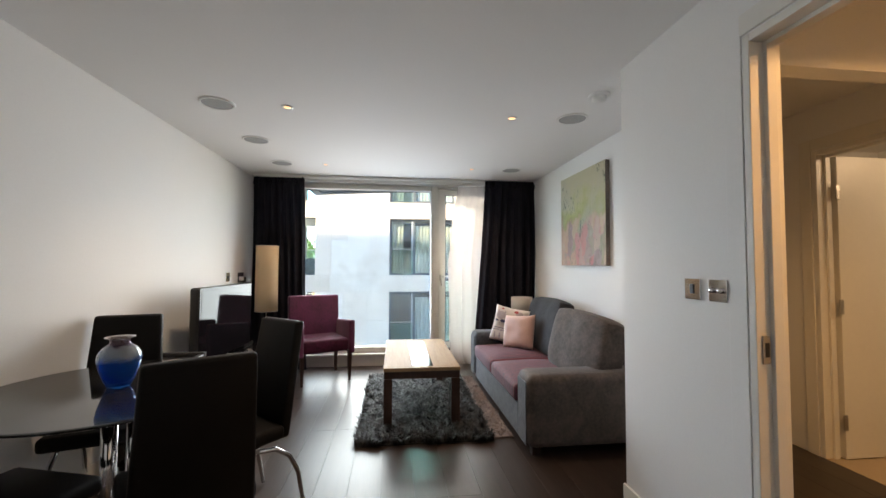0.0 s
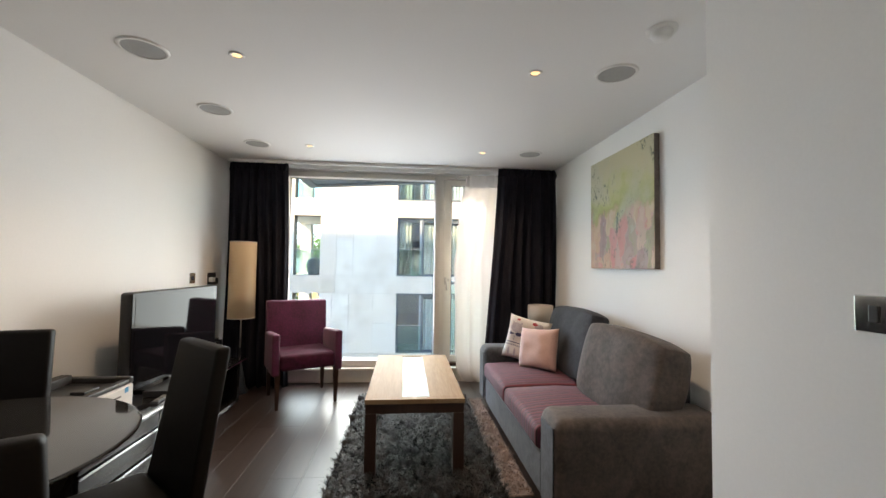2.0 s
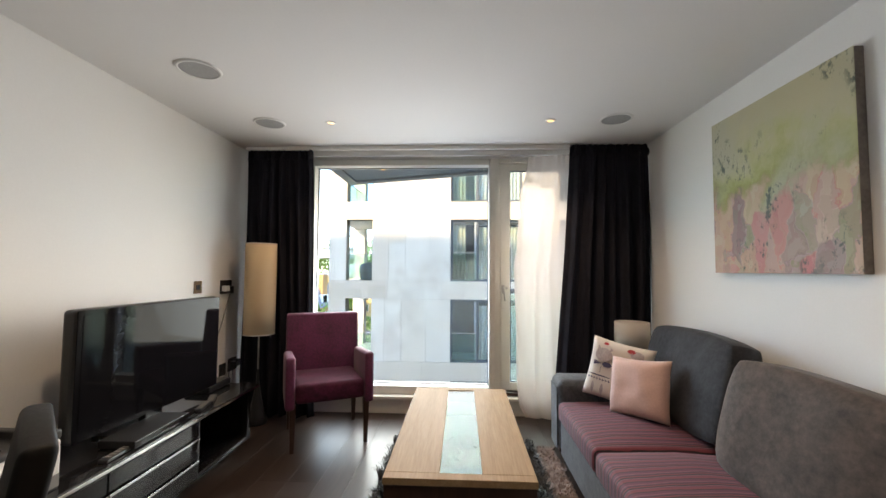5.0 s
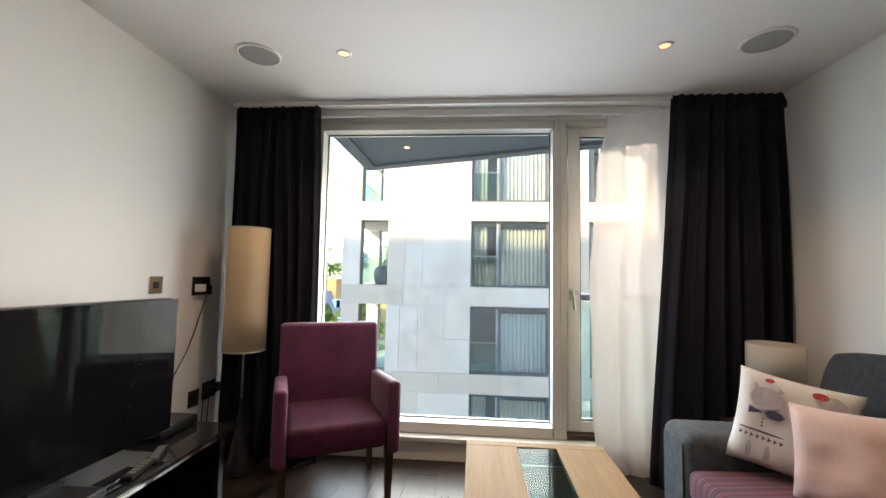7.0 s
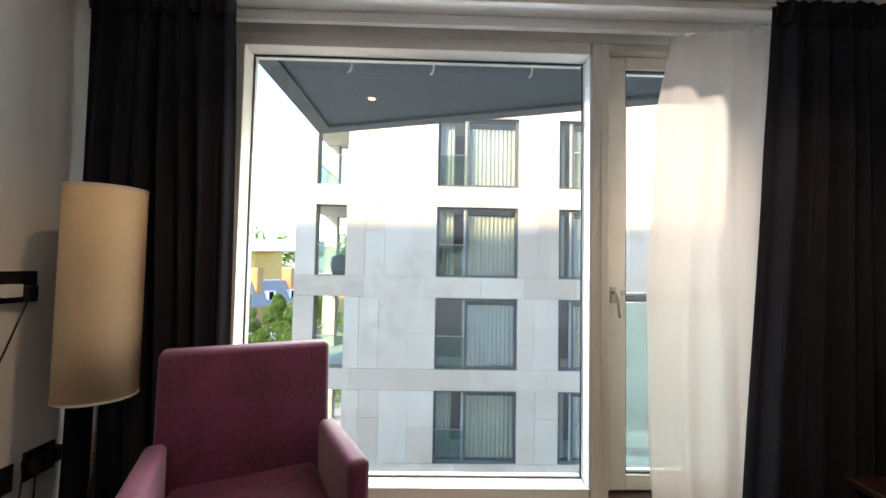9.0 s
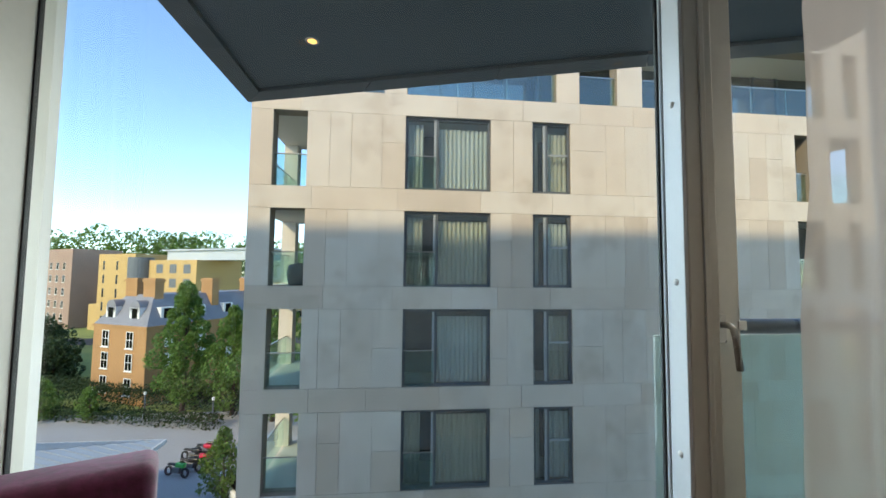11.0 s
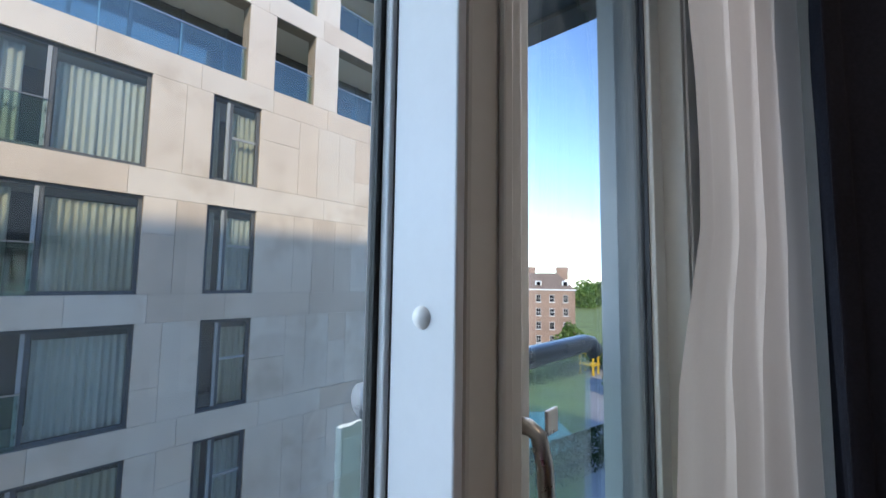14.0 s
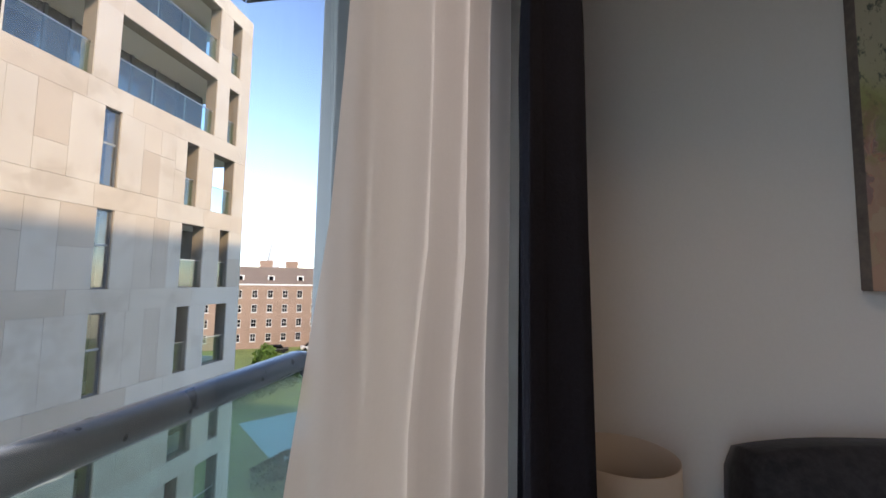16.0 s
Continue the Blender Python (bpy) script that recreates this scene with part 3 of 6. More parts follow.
# ---- the flat: walls, floor, ceiling ----
L, R, RN, BACK, WIN, CEILING = -1.82, 1.79, 1.22, -0.95, 5.40, 2.40
structure("wall_west", blocks((L - 0.12, BACK - 0.12, -0.05, L, 5.62, 2.5)), WALL, "plain white painted living room wall")
structure("wall_east", blocks((R, 2.17, -0.05, R + 0.1, 5.62, 2.5)), WALL, "plain white painted wall behind the sofa")
structure("wall_step", blocks((RN, 2.07, -0.05, R + 0.1, 2.168, 2.5)), WALL, "short white painted return wall")
structure("wall_door", blocks((RN, 1.375, -0.05, RN + 0.12, 2.07, 2.5), (RN, 0.50, 2.13, RN + 0.12, 1.375, 2.5), (RN, BACK, -0.05, RN + 0.12, 0.50, 2.5)), WALL, "white painted wall with the doorway to the hall")
structure("wall_south", blocks((L, BACK - 0.12, -0.05, 4.72, BACK, 2.5)), WALL, "plain white painted wall")
structure("wall_window", blocks((L, WIN, -0.05, -1.252, 5.62, 2.5), (1.332, WIN, -0.05, R, 5.62, 2.5), (-1.252, WIN, 2.347, 1.332, 5.62, 2.5), (-1.252, WIN + 0.012, -0.05, 1.332, 5.62, 0.158)), WALL, "white painted wall around the tall window")
structure("ceiling", blocks((L - 0.1, BACK - 0.1, CEILING, 4.72, 5.60, CEILING + 0.1)), CEIL, "flat white painted ceiling with recessed fittings")
structure("subfloor", blocks((L, BACK, -0.12, RN + 0.12, WIN, -0.006), (RN + 0.12, 2.168, -0.12, R, WIN, -0.006), (RN + 0.12, BACK, -0.12, 2.85, 2.168, -0.006), (R + 0.1, 2.168, -0.12, 2.85, 3.4, -0.006)), SUBFLOOR, "dark base under the floorboards")
structure("baseboard_west", soft_box(L, BACK, 0, L + 0.014, WIN, 0.11, 0.004), TRIM, "white skirting board")
structure("baseboard_east", soft_box(R - 0.014, 2.17, 0, R, WIN, 0.11, 0.004), TRIM, "white skirting board")
structure("baseboard_step", soft_box(RN - 0.014, 1.462, 0, RN, 2.18, 0.11, 0.004), TRIM, "white skirting board")
structure("baseboard_south", soft_box(L, BACK, 0, RN, BACK + 0.014, 0.11, 0.004), TRIM, "white skirting board")
# hall and the room beyond it
structure("wall_hall_east", blocks((2.85, BACK, -0.05, 2.95, 1.65, 2.5), (2.85, 2.52, -0.05, 2.95, 3.5, 2.5), (2.85, 1.65, 2.09, 2.95, 2.52, 2.5)), WALL, "painted hall wall with a doorway")
structure("wall_hall_lintel", blocks((RN + 0.1235, 1.47, 2.095, 2.849, 1.56, 2.399)), WALL, "painted downstand beam across the hall")
structure("wall_hall_north", blocks((R + 0.1, 3.4, -0.05, 2.85, 3.5, 2.5)), WALL, "painted hall end wall")
structure("wall_bedroom", blocks((4.62, BACK, -0.05, 4.72, 3.5, 2.5), (2.95, 3.4, -0.05, 4.62, 3.5, 2.5)), WALL, "painted walls of the far room")
structure("floor_bedroom", blocks((2.85, BACK, -0.12, 4.62, 3.4, 0.002)), CARPET, "beige carpet of the far room")


def door_frame(name, x0, x1, y0, y1, top, label):
    """Lining, stops and flat architraves round an opening in a wall that faces along x."""
    t = thing(name, pose(0, 0, 0), label, "door frame")
    t["kind"] = "structure"
    part("jamb", soft_box(x0 - 0.004, y1 - 0.028, 0, x1 + 0.004, y1 + 0.0, top, 0.003), TRIM, t)
    part("jamb", soft_box(x0 - 0.004, y0, 0, x1 + 0.004, y0 + 0.028, top, 0.003), TRIM, t)
    part("head", soft_box(x0 - 0.004, y0 + 0.028, top - 0.028, x1 + 0.004, y1 - 0.028, top, 0.003), TRIM, t)
    part("stop", soft_box(x0 + 0.05, y1 - 0.045, 0, x0 + 0.09, y1 - 0.028, top - 0.028, 0.003), TRIM, t)
    part("stop", soft_box(x0 + 0.05, y0 + 0.045, top - 0.045, x0 + 0.09, y1 - 0.045, top - 0.028, 0.003), TRIM, t)
    for x, s in ((x0, -1), (x1, 1)):
        a, b = (x - 0.011, x - 0.0005) if s < 0 else (x + 0.0005, x + 0.011)
        if name != "door_1" or s > 0:
            part("architrave", soft_box(a, y1 + 0.006, 0, b, y1 + 0.085, top + 0.085, 0.004), TRIM, t)
        else:
            part("architrave", soft_box(x - 0.005, y1 + 0.006, 0, x - 0.0005, y1 + 0.085, top + 0.085, 0.002), WALL, t)
        part("architrave", soft_box(a, y0 - 0.085, 0, b, y0 - 0.006, top + 0.085, 0.004), TRIM, t)
        part("architrave", soft_box(a, y0 - 0.006, top + 0.006, b, y1 + 0.006, top + 0.085, 0.004), TRIM, t)
    return t


d1 = door_frame("door_1", RN, RN + 0.12, 0.50, 1.375, 2.13, "cream painted doorway lining to the hall")
strike = part("strike_plate", soft_box(RN + 0.015, 1.341, 0.95, RN + 0.045, 1.3465, 1.05, 0.002), STEEL, d1, "steel strike plate")
part("keep", soft_box(RN + 0.022, 1.339, 0.975, RN + 0.038, 1.3405, 1.025, 0.001), BLACKPL, strike)
d2 = door_frame("door_2", 2.85, 2.95, 1.65, 2.52, 2.09, "painted doorway lining of the far room")
leaf = thing("door_3", pose(2.96, 2.475, 0), "white painted door standing wide open", "door")
leaf["kind"] = "structure"
part("door_leaf", soft_box(0.0, -0.02, 0.008, 0.80, 0.02, 2.05, 0.003), TRIM, leaf)
for z in (0.25, 1.02, 1.80):
    part("hinge", soft_box(-0.02, -0.03, z - 0.05, 0.012, -0.0215, z + 0.05, 0.003), STEEL, leaf, "steel butt hinge")

# ---- the window wall ----
win = thing("window_1", pose(0, 0, 0), "large fixed window in a pale painted frame", "window")
win["kind"] = "structure"
GL = 5.492
part("frame_head", soft_box(-1.25, WIN - 0.008, 2.283, 0.441, GL + 0.05, 2.345, 0.004), FRAME, win)
part("frame_stile", soft_box(-1.25, WIN - 0.008, 0.232, -1.212, GL + 0.05, 2.282, 0.004), FRAME, win)
part("frame_sill", soft_box(-1.25, WIN - 0.008, 0.160, 0.441, GL + 0.05, 0.231, 0.004), FRAME, win)
part("mullion_post", soft_box(0.452, WIN, 0.160, 0.535, GL + 0.006, 2.345, 0.004), FRAME, win, "pale painted mullion")
part("mullion_cap", soft_box(0.450, GL + 0.007, 0.160, 0.535, GL + 0.032, 2.345, 0.004), FARFRAME, win, "dark grey outer mullion cap")
part("cover_strip", soft_box(0.492, WIN - 0.007, 0.162, 0.508, WIN - 0.0004, 2.343, 0.003), FRAME, win)
part("reveal_strip", soft_box(0.441, WIN + 0.002, 0.232, 0.4515, 5.474, 2.282, 0.002), FRAME_ALU, win, "pale blue-grey reveal with screw caps")
part("glazing_bead", soft_box(0.438, 5.478, 0.232, 0.4515, 5.4885, 2.282, 0.002), FRAME_ALU, win)
part("bead_gasket", blocks((0.443, 5.4743, 0.232, 0.4515, 5.4777, 2.282)), GASKET, win)
for z in (0.35, 0.80, 1.25, 1.74, 2.15):
    cap = lathe([(0.0001, 0.005), (0.005, 0.0045), (0.009, 0.0015), (0.0095, 0.0)], 16)
    part("screw_cap", cap, WHITEPL, win, smooth=True, at=pose(0.441, 5.437, z, 0, -90, 0))
for c in ((-1.212, GL - 0.005, 2.277, 0.438, GL + 0.008, 2.282), (-1.212, GL - 0.005, 0.232, 0.438, GL + 0.008, 0.237), (-1.212, GL - 0.005, 0.237, -1.207, GL + 0.008, 2.277), (0.433, GL - 0.0033, 0.237, 0.4515, GL + 0.0068, 2.277)):
    part("gasket", blocks(c), GASKET, win)
p = part("pane", blocks((-1.207, GL - 0.003, 0.237, 0.433, GL + 0.003, 2.277)), PANE, win, "clear glass pane")
p.visible_shadow = False
structure("window_sill", soft_box(-1.25, WIN - 0.082, 0.128, 1.33, WIN - 0.009, 0.159, 0.006), FRAME, "pale painted window sill ledge")
structure("window_plinth", soft_box(-1.25, WIN - 0.055, 0.0, 1.33, WIN + 0.011, 0.127, 0.004), FRAME, "painted plinth below the window")

bd = thing("door_4", pose(0, 0, 0), "narrow glazed balcony door in a pale painted frame, shut", "door")
bd["kind"] = "structure"
LF = 5.452
part("frame_head", soft_box(0.536, WIN + 0.004, 2.312, 1.33, GL + 0.05, 2.345, 0.003), FRAME, bd)
part("frame_stile", soft_box(1.295, WIN + 0.004, 0.160, 1.33, GL + 0.05, 2.311, 0.003), FRAME, bd)
part("threshold", soft_box(0.536, WIN - 0.004, 0.161, 1.294, GL + 0.06, 0.190, 0.003), DARKWOOD, bd, "brown wooden threshold")
for x0, x1 in ((0.538, 0.640), (1.205, 1.293)):
    part("leaf_stile", soft_box(x0, LF, 0.194, x1, LF + 0.034, 2.310, 0.005), FRAME, bd)
    part("outer_stile", soft_box(x0, LF + 0.0345, 0.194, x1, GL + 0.045, 2.310, 0.004), FARFRAME, bd, "dark grey outer stile")
part("outer_reveal", soft_box(1.284, GL + 0.052, 0.16, 1.330, 5.606, 2.345, 0.004), FARSASH, bd, "dark grey outer reveal")
part("leaf_bead", soft_box(0.552, LF - 0.008, 0.196, 0.560, LF - 0.0004, 2.308, 0.003), FRAME, bd)
part("leaf_rail", soft_box(0.640, LF, 2.245, 1.205, GL + 0.035, 2.310, 0.005), FRAME, bd)
part("leaf_rail", soft_box(0.640, LF, 0.194, 1.205, GL + 0.035, 0.268, 0.005), FRAME, bd)
for c in ((0.640, LF + 0.012, 0.268, 0.647, LF + 0.035, 2.245), (1.198, LF + 0.012, 0.268, 1.205, LF + 0.035, 2.245), (0.647, LF + 0.012, 2.238, 1.198, LF + 0.035, 2.245), (0.647, LF + 0.012, 0.268, 1.198, LF + 0.035, 0.275)):
    part("gasket", blocks(c), GASKET, bd)
p = part("pane", blocks((0.647, LF + 0.02, 0.275, 1.198, LF + 0.026, 2.238)), PANE, bd, "clear glass pane")
p.visible_shadow = False
hd = part("handle", soft_box(0.562, LF - 0.010, 1.085, 0.590, LF - 0.0005, 1.165, 0.003), STEEL, bd, "brushed steel lever handle")
part("lever", tube([(0.576, LF - 0.008, 1.135), (0.576, LF - 0.034, 1.136), (0.577, LF - 0.044, 1.130), (0.582, LF - 0.048, 1.10), (0.590, LF - 0.048, 1.02)], 0.0085), STEEL, hd, smooth=True)
part("key", soft_box(0.592, LF - 0.046, 1.125, 0.616, LF - 0.042, 1.150, 0.0015), STEEL, hd, "small steel window key")

ct = thing("curtain_track", pose(0, 0, 0), "white double curtain track on the ceiling", "curtain track")
part("rail", soft_box(-1.76, 5.150, 2.366, 1.78, 5.180, 2.399, 0.003), WHITEPL, ct)
part("rail", soft_box(-1.76, 5.300, 2.350, 1.78, 5.330, 2.399, 0.003), WHITEPL, ct)


def curtain(name, label, material, x0, x1, y, z0, z1, folds, amp, seed, lean=0.0, flare=0.0, tape=True, skew=0.0):
    t = thing(name, pose(0, 0, 0), label, "curtain")
    solid(part("drop", pleated(x0, x1, y, z0, z1, folds, amp, seed, lean=lean, flare=flare, skew=skew), material, t, smooth=True), 0.003)
    if tape:
        solid(part("heading", pleated(x0 - 0.002, x1 + 0.002, y - 0.006, z1 - 0.09, z1 + 0.010, folds * 1.7, amp * 0.6, seed + 5, nz=4), material, t, smooth=True), 0.004)
    return t


curtain("curtain", "long black pleated curtain drawn to the wall", CURTAIN, -1.755, -1.165, 5.185, 0.015, 2.375, 7, 0.038, 1, lean=0.04, flare=-0.07)
curtain("curtain", "long black pleated curtain drawn back beside the sofa", CURTAIN, 1.12, 1.765, 5.12, 0.015, 2.375, 6.5, 0.037, 2, lean=-0.07, flare=-0.15)


def sheer_drop(z0, z1, folds, seed, nz=30):
    """A thin curtain whose free edge hangs in an S and whose folds merge and part on the way down."""
    hem = ((0.0, 0.785, 5.31), (0.18, 0.71, 5.30), (0.36, 0.68, 5.295), (0.43, 0.655, 5.292), (0.5, 0.66, 5.31), (0.65, 0.675, 5.318), (0.85, 0.675, 5.305), (0.95, 0.69, 5.295), (1.0, 0.745, 5.275))
    bm = bmesh.new()
    nx = int(folds * 16)
    rows = []
    for k in range(nz + 1):
        v = k / nz
        q = next(i for i in range(1, len(hem)) if v <= hem[i][0])
        a, b = hem[q - 1], hem[q]
        f = (v - a[0]) / (b[0] - a[0])
        f = f * f * (3 - 2 * f)
        xl, yl = a[1] + (b[1] - a[1]) * f, a[2] + (b[2] - a[2]) * f
        xr, yr = 1.25 - 0.10 * v, 5.205
        row = []
        for i in range(nx + 1):
            u = i / nx
            drift = 0.55 * noise.noise(Vector((u * 3.1, v * 1.4, seed)))
            ph = 2 * math.pi * (u * folds + drift)
            amp = (0.009 + 0.006 * min(1, v * 5)) * (0.6 + 0.8 * abs(noise.noise(Vector((u * 2.3, v * 0.9, seed + 4)))))
            if v < 0.05:
                ph *= 1.6
            roll = 0.022 * math.exp(-((u - 0.03) / 0.05) ** 2) * math.sin(9 * v + 1)
            wr = 0.004 * noise.noise(Vector((u * 14, v * 9, seed + 9)))
            row.append(bm.verts.new((xl + (xr - xl) * u + 0.4 * amp * math.cos(ph), yl + (yr - yl) * u + amp * math.sin(ph) * min(1, 0.25 + 6 * u) + roll + wr, z1 + (z0 - z1) * v)))
        rows.append(row)
    for a, b in zip(rows, rows[1:]):
        for i in range(nx):
            bm.faces.new((a[i], a[i + 1], b[i + 1], b[i]))
    return bm


sheer = thing("curtain", pose(0, 0, 0), "sheer off-white curtain gathered over the glazed door", "curtain")
part("drop", sheer_drop(0.02, 2.335, 3.8, 3), SHEER, sheer, smooth=True)
for i in range(9):
    part("hook", tube([(0.80 + i * 0.043, 5.305 - i * 0.010, 2.325), (0.80 + i * 0.043, 5.313 - i * 0.010, 2.345), (0.80 + i * 0.043, 5.318 - i * 0.010, 2.3495)], 0.0022, 6), WHITEPL, sheer)

# ---- ceiling fittings ----
def downlight(x, y):
    t = thing("downlight", pose(x, y, CEILING), "small round recessed ceiling spotlight, lit", "ceiling light", "ceiling spotlights")
    part("rim", lathe([(0.024, -0.001), (0.026, -0.005), (0.037, -0.005), (0.041, 0.0)], 28), WHITEPL, t, smooth=True)
    part("bulb", lathe([(0.0001, -0.006), (0.016, -0.005), (0.0235, -0.0015)], 24), BULB, t, "glowing warm bulb", smooth=True)


def speaker(x, y):
    t = thing("ceiling_speaker", pose(x, y, CEILING), "round grey flush ceiling speaker grille", "speaker", "ceiling speakers")
    part("grille", lathe([(0.0001, -0.006), (0.06, -0.006), (0.098, -0.005)], 36), GRILLE, t, smooth=True)
    part("rim", lathe([(0.098, -0.003), (0.099, -0.008), (0.112, -0.006), (0.116, 0.0)], 36), WHITEPL, t, "white rim", smooth=True)


for x, y in DOWNLIGHTS:
    downlight(x, y)
for x, y in ((-1.26, 2.96), (-1.27, 3.77), (-1.265, 4.58), (1.28, 2.92), (1.30, 4.57)):
    speaker(x, y)
sd = thing("smoke_detector", pose(1.27, 2.5, CEILING), "round white smoke detector on the ceiling", "smoke detector")
part("base", lathe([(0.0001, -0.012), (0.058, -0.012), (0.066, -0.009), (0.068, 0.0)], 32), WHITEPL, sd, smooth=True)
part("cap", lathe([(0.0001, -0.045), (0.028, -0.045), (0.04, -0.040), (0.047, -0.026), (0.047, -0.012)], 32), WHITEPL, sd, smooth=True)

# ---- wall plates ----
def plate_on_x(name, label, x, s, y0, y1, z0, z1, material=CHROME):
    t = thing(name, pose(x, (y0 + y1) / 2, (z0 + z1) / 2), label, name.replace("_", " "))
    w, h = (y1 - y0) / 2, (z1 - z0) / 2
    a, b = sorted((s * 0.0005, s * 0.008))
    part("plate", soft_box(a, -w, -h, b, w, h, 0.002), material, t)
    return t, w, h


t, w, h = plate_on_x("light_switch", "square chrome wall plate with a black rocker", RN, -1, 1.600, 1.688, 1.152, 1.240)
part("rocker", soft_box(-0.013, -0.010, -0.02, -0.0085, 0.010, 0.02, 0.002), BLACKPL, t, "black rocker")
t, w, h = plate_on_x("dimmer_switch", "square chrome dimmer plate with two knobs", RN, -1, 1.466, 1.554, 1.152, 1.240)
for y in (-0.02, 0.02):
    part("knob", lathe([(0.010, 0.0), (0.010, 0.013), (0.008, 0.016), (0.0001, 0.016)], 18), CHROME, t, smooth=True, at=pose(-0.0085, y, 0, 0, -90, 0))
t, w, h = plate_on_x("wall_socket", "chrome television socket plate on the wall", L, 1, 4.592, 4.685, 1.108, 1.202)
part("insert", soft_box(0.0085, -0.018, -0.018, 0.011, 0.018, 0.018, 0.001), BLACKPL, t, "black insert")
t, w, h = plate_on_x("wall_socket", "black double socket with a white plug and a charger", L, 1, 4.925, 5.085, 1.085, 1.20, BLACKPL)
part("plug", soft_box(0.0085, -0.066, -0.035, 0.045, -0.006, 0.012, 0.004), PLUGWHITE, t, "white plug")
part("charger", soft_box(0.0085, 0.0, -0.055, 0.05, 0.045, 0.005, 0.004), BLACKPL, t, "black charger")
t, w, h = plate_on_x("wall_socket", "low black aerial socket on the wall", L, 1, 4.95, 5.04, 0.40, 0.50, BLACKPL)
part("port", soft_box(0.0085, -0.025, 0.0, 0.0105, 0.02, 0.008, 0.001), CHROME, t)
t, w, h = plate_on_x("wall_socket", "low black double socket with black plugs", L, 1, 5.075, 5.20, 0.41, 0.52, BLACKPL)
part("plug", soft_box(0.0085, -0.05, -0.03, 0.055, 0.0, 0.03, 0.006), BLACKPL, t)
part("plug", soft_box(0.0085, 0.006, -0.02, 0.05, 0.055, 0.04, 0.006), BLACKPL, t)
for nm, pts in (("charger_cable", [(L + 0.03, 5.03, 1.09), (L + 0.02, 5.0, 0.99), (L + 0.02, 4.95, 0.87), (L + 0.018, 4.89, 0.75), (L + 0.02, 4.80, 0.64), (L + 0.02, 4.75, 0.52), (L + 0.03, 4.70, 0.455)]),
                ("plug_cable", [(L + 0.04, 5.09, 0.52), (L + 0.045, 5.06, 0.54), (L + 0.03, 5.045, 0.50), (L + 0.03, 5.05, 0.44), (L + 0.06, 5.0, 0.30), (L + 0.06, 4.95, 0.12)]),
                ("plug_cable", [(L + 0.04, 5.09, 0.45), (L + 0.035, 5.09, 0.3), (L + 0.05, 5.09, 0.06)])):
    tagged(finish(nm, tube(pts, 0.003, 6), BLACKPL, True), "thin black cable hanging down the wall", "cable")

# ---- painting ----
art = thing("painting", pose(1.772, 3.757, 1.752), "large unframed abstract meadow painting on canvas", "painting")
part("canvas", soft_box(-0.0235, -0.456, -0.457, -0.0215, 0.456, 0.457, 0.0006, 1), PAINTING, art)
part("stretcher", soft_box(-0.021, -0.456, -0.457, 0.0175, 0.456, 0.457, 0.003), CANVAS_SIDE, art, "dark painted canvas edge")


# ---- sofa ----
sofa = thing("sofa", pose(0, 0, 0), "two-seat grey velvet sofa with striped purple seat cushions", "sofa")
part("base", soft_box(0.885, 2.99, 0.06, 1.70, 4.49, 0.30, 0.015), VELVET_WARM, sofa)
# front faces and far arm get the window's sheen as a lighter blue-grey
part("base_front", soft_box(0.868, 2.985, 0.055, 0.884, 4.495, 0.275, 0.006), VELVET_SHEEN, sofa, "velvet front rail tinted blue-grey for window sheen")
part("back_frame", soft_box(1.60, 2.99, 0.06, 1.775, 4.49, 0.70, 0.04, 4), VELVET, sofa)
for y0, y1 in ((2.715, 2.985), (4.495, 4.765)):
    part("armrest", soft_box(0.86, y0, 0.055, 1.775, y1, 0.545, 0.055, 5), VELVET_SHEEN if y0 > 4 else VELVET_WARM, sofa, smooth=True)
    part("arm_front", soft_box(0.853, y0 + 0.045, 0.07, 0.8595, y1 - 0.045, 0.495, 0.003), VELVET_SHEEN, sofa, "velvet arm facing tinted blue-grey for window sheen")


def seat_pad(x0, x1, y0, y1, z0, z1):
    bm = soft_box(x0, y0, z0, x1, y1, z1, 0.035, 4)
    bmesh.ops.subdivide_edges(bm, edges=list(bm.edges), cuts=3, use_grid_fill=True)
    for v in bm.verts:
        u, w = (v.co.x - x0) / (x1 - x0), (v.co.y - y0) / (y1 - y0)
        if v.co.z > (z0 + z1) / 2:
            v.co.z += 0.035 * math.sin(math.pi * min(1, max(0, u))) * math.sin(math.pi * min(1, max(0, w))) ** 0.6 + 0.006 * noise.noise(v.co * 7)
    return bm


part("seat_cushion", seat_pad(0.845, 1.60, 2.99, 3.735, 0.285, 0.415), STRIPES, sofa, "purple and red striped seat cushion", smooth=True)
part("seat_cushion", seat_pad(0.845, 1.60, 3.745, 4.49, 0.285, 0.415), STRIPES, sofa, "purple and red striped seat cushion", smooth=True)
part("back_cushion", box_cushion(0.76, 0.50, 0.26, 0.17, seed=2), VELVET_WARM, sofa, "plump velvet back cushion tinted brown for warm light", smooth=True, at=pose(1.50, 3.215, 0.645, -13, 3, -84))
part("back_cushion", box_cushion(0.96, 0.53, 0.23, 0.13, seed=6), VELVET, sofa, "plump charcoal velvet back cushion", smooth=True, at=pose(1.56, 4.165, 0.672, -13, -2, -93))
def piping(w, h, d, n=40):
    """The corded seam round one face of a boxed cushion."""
    pts = []
    for i in range(n + 1):
        a = 2 * math.pi * i / n
        c, q = math.cos(a), math.sin(a)
        r = 1 / (abs(c) ** 7 + abs(q) ** 7) ** (1 / 7)
        pts.append((c * r * w / 2 * 0.985, -d / 2, q * r * h / 2 * 0.985))
    return tube(pts, 0.006, 8)


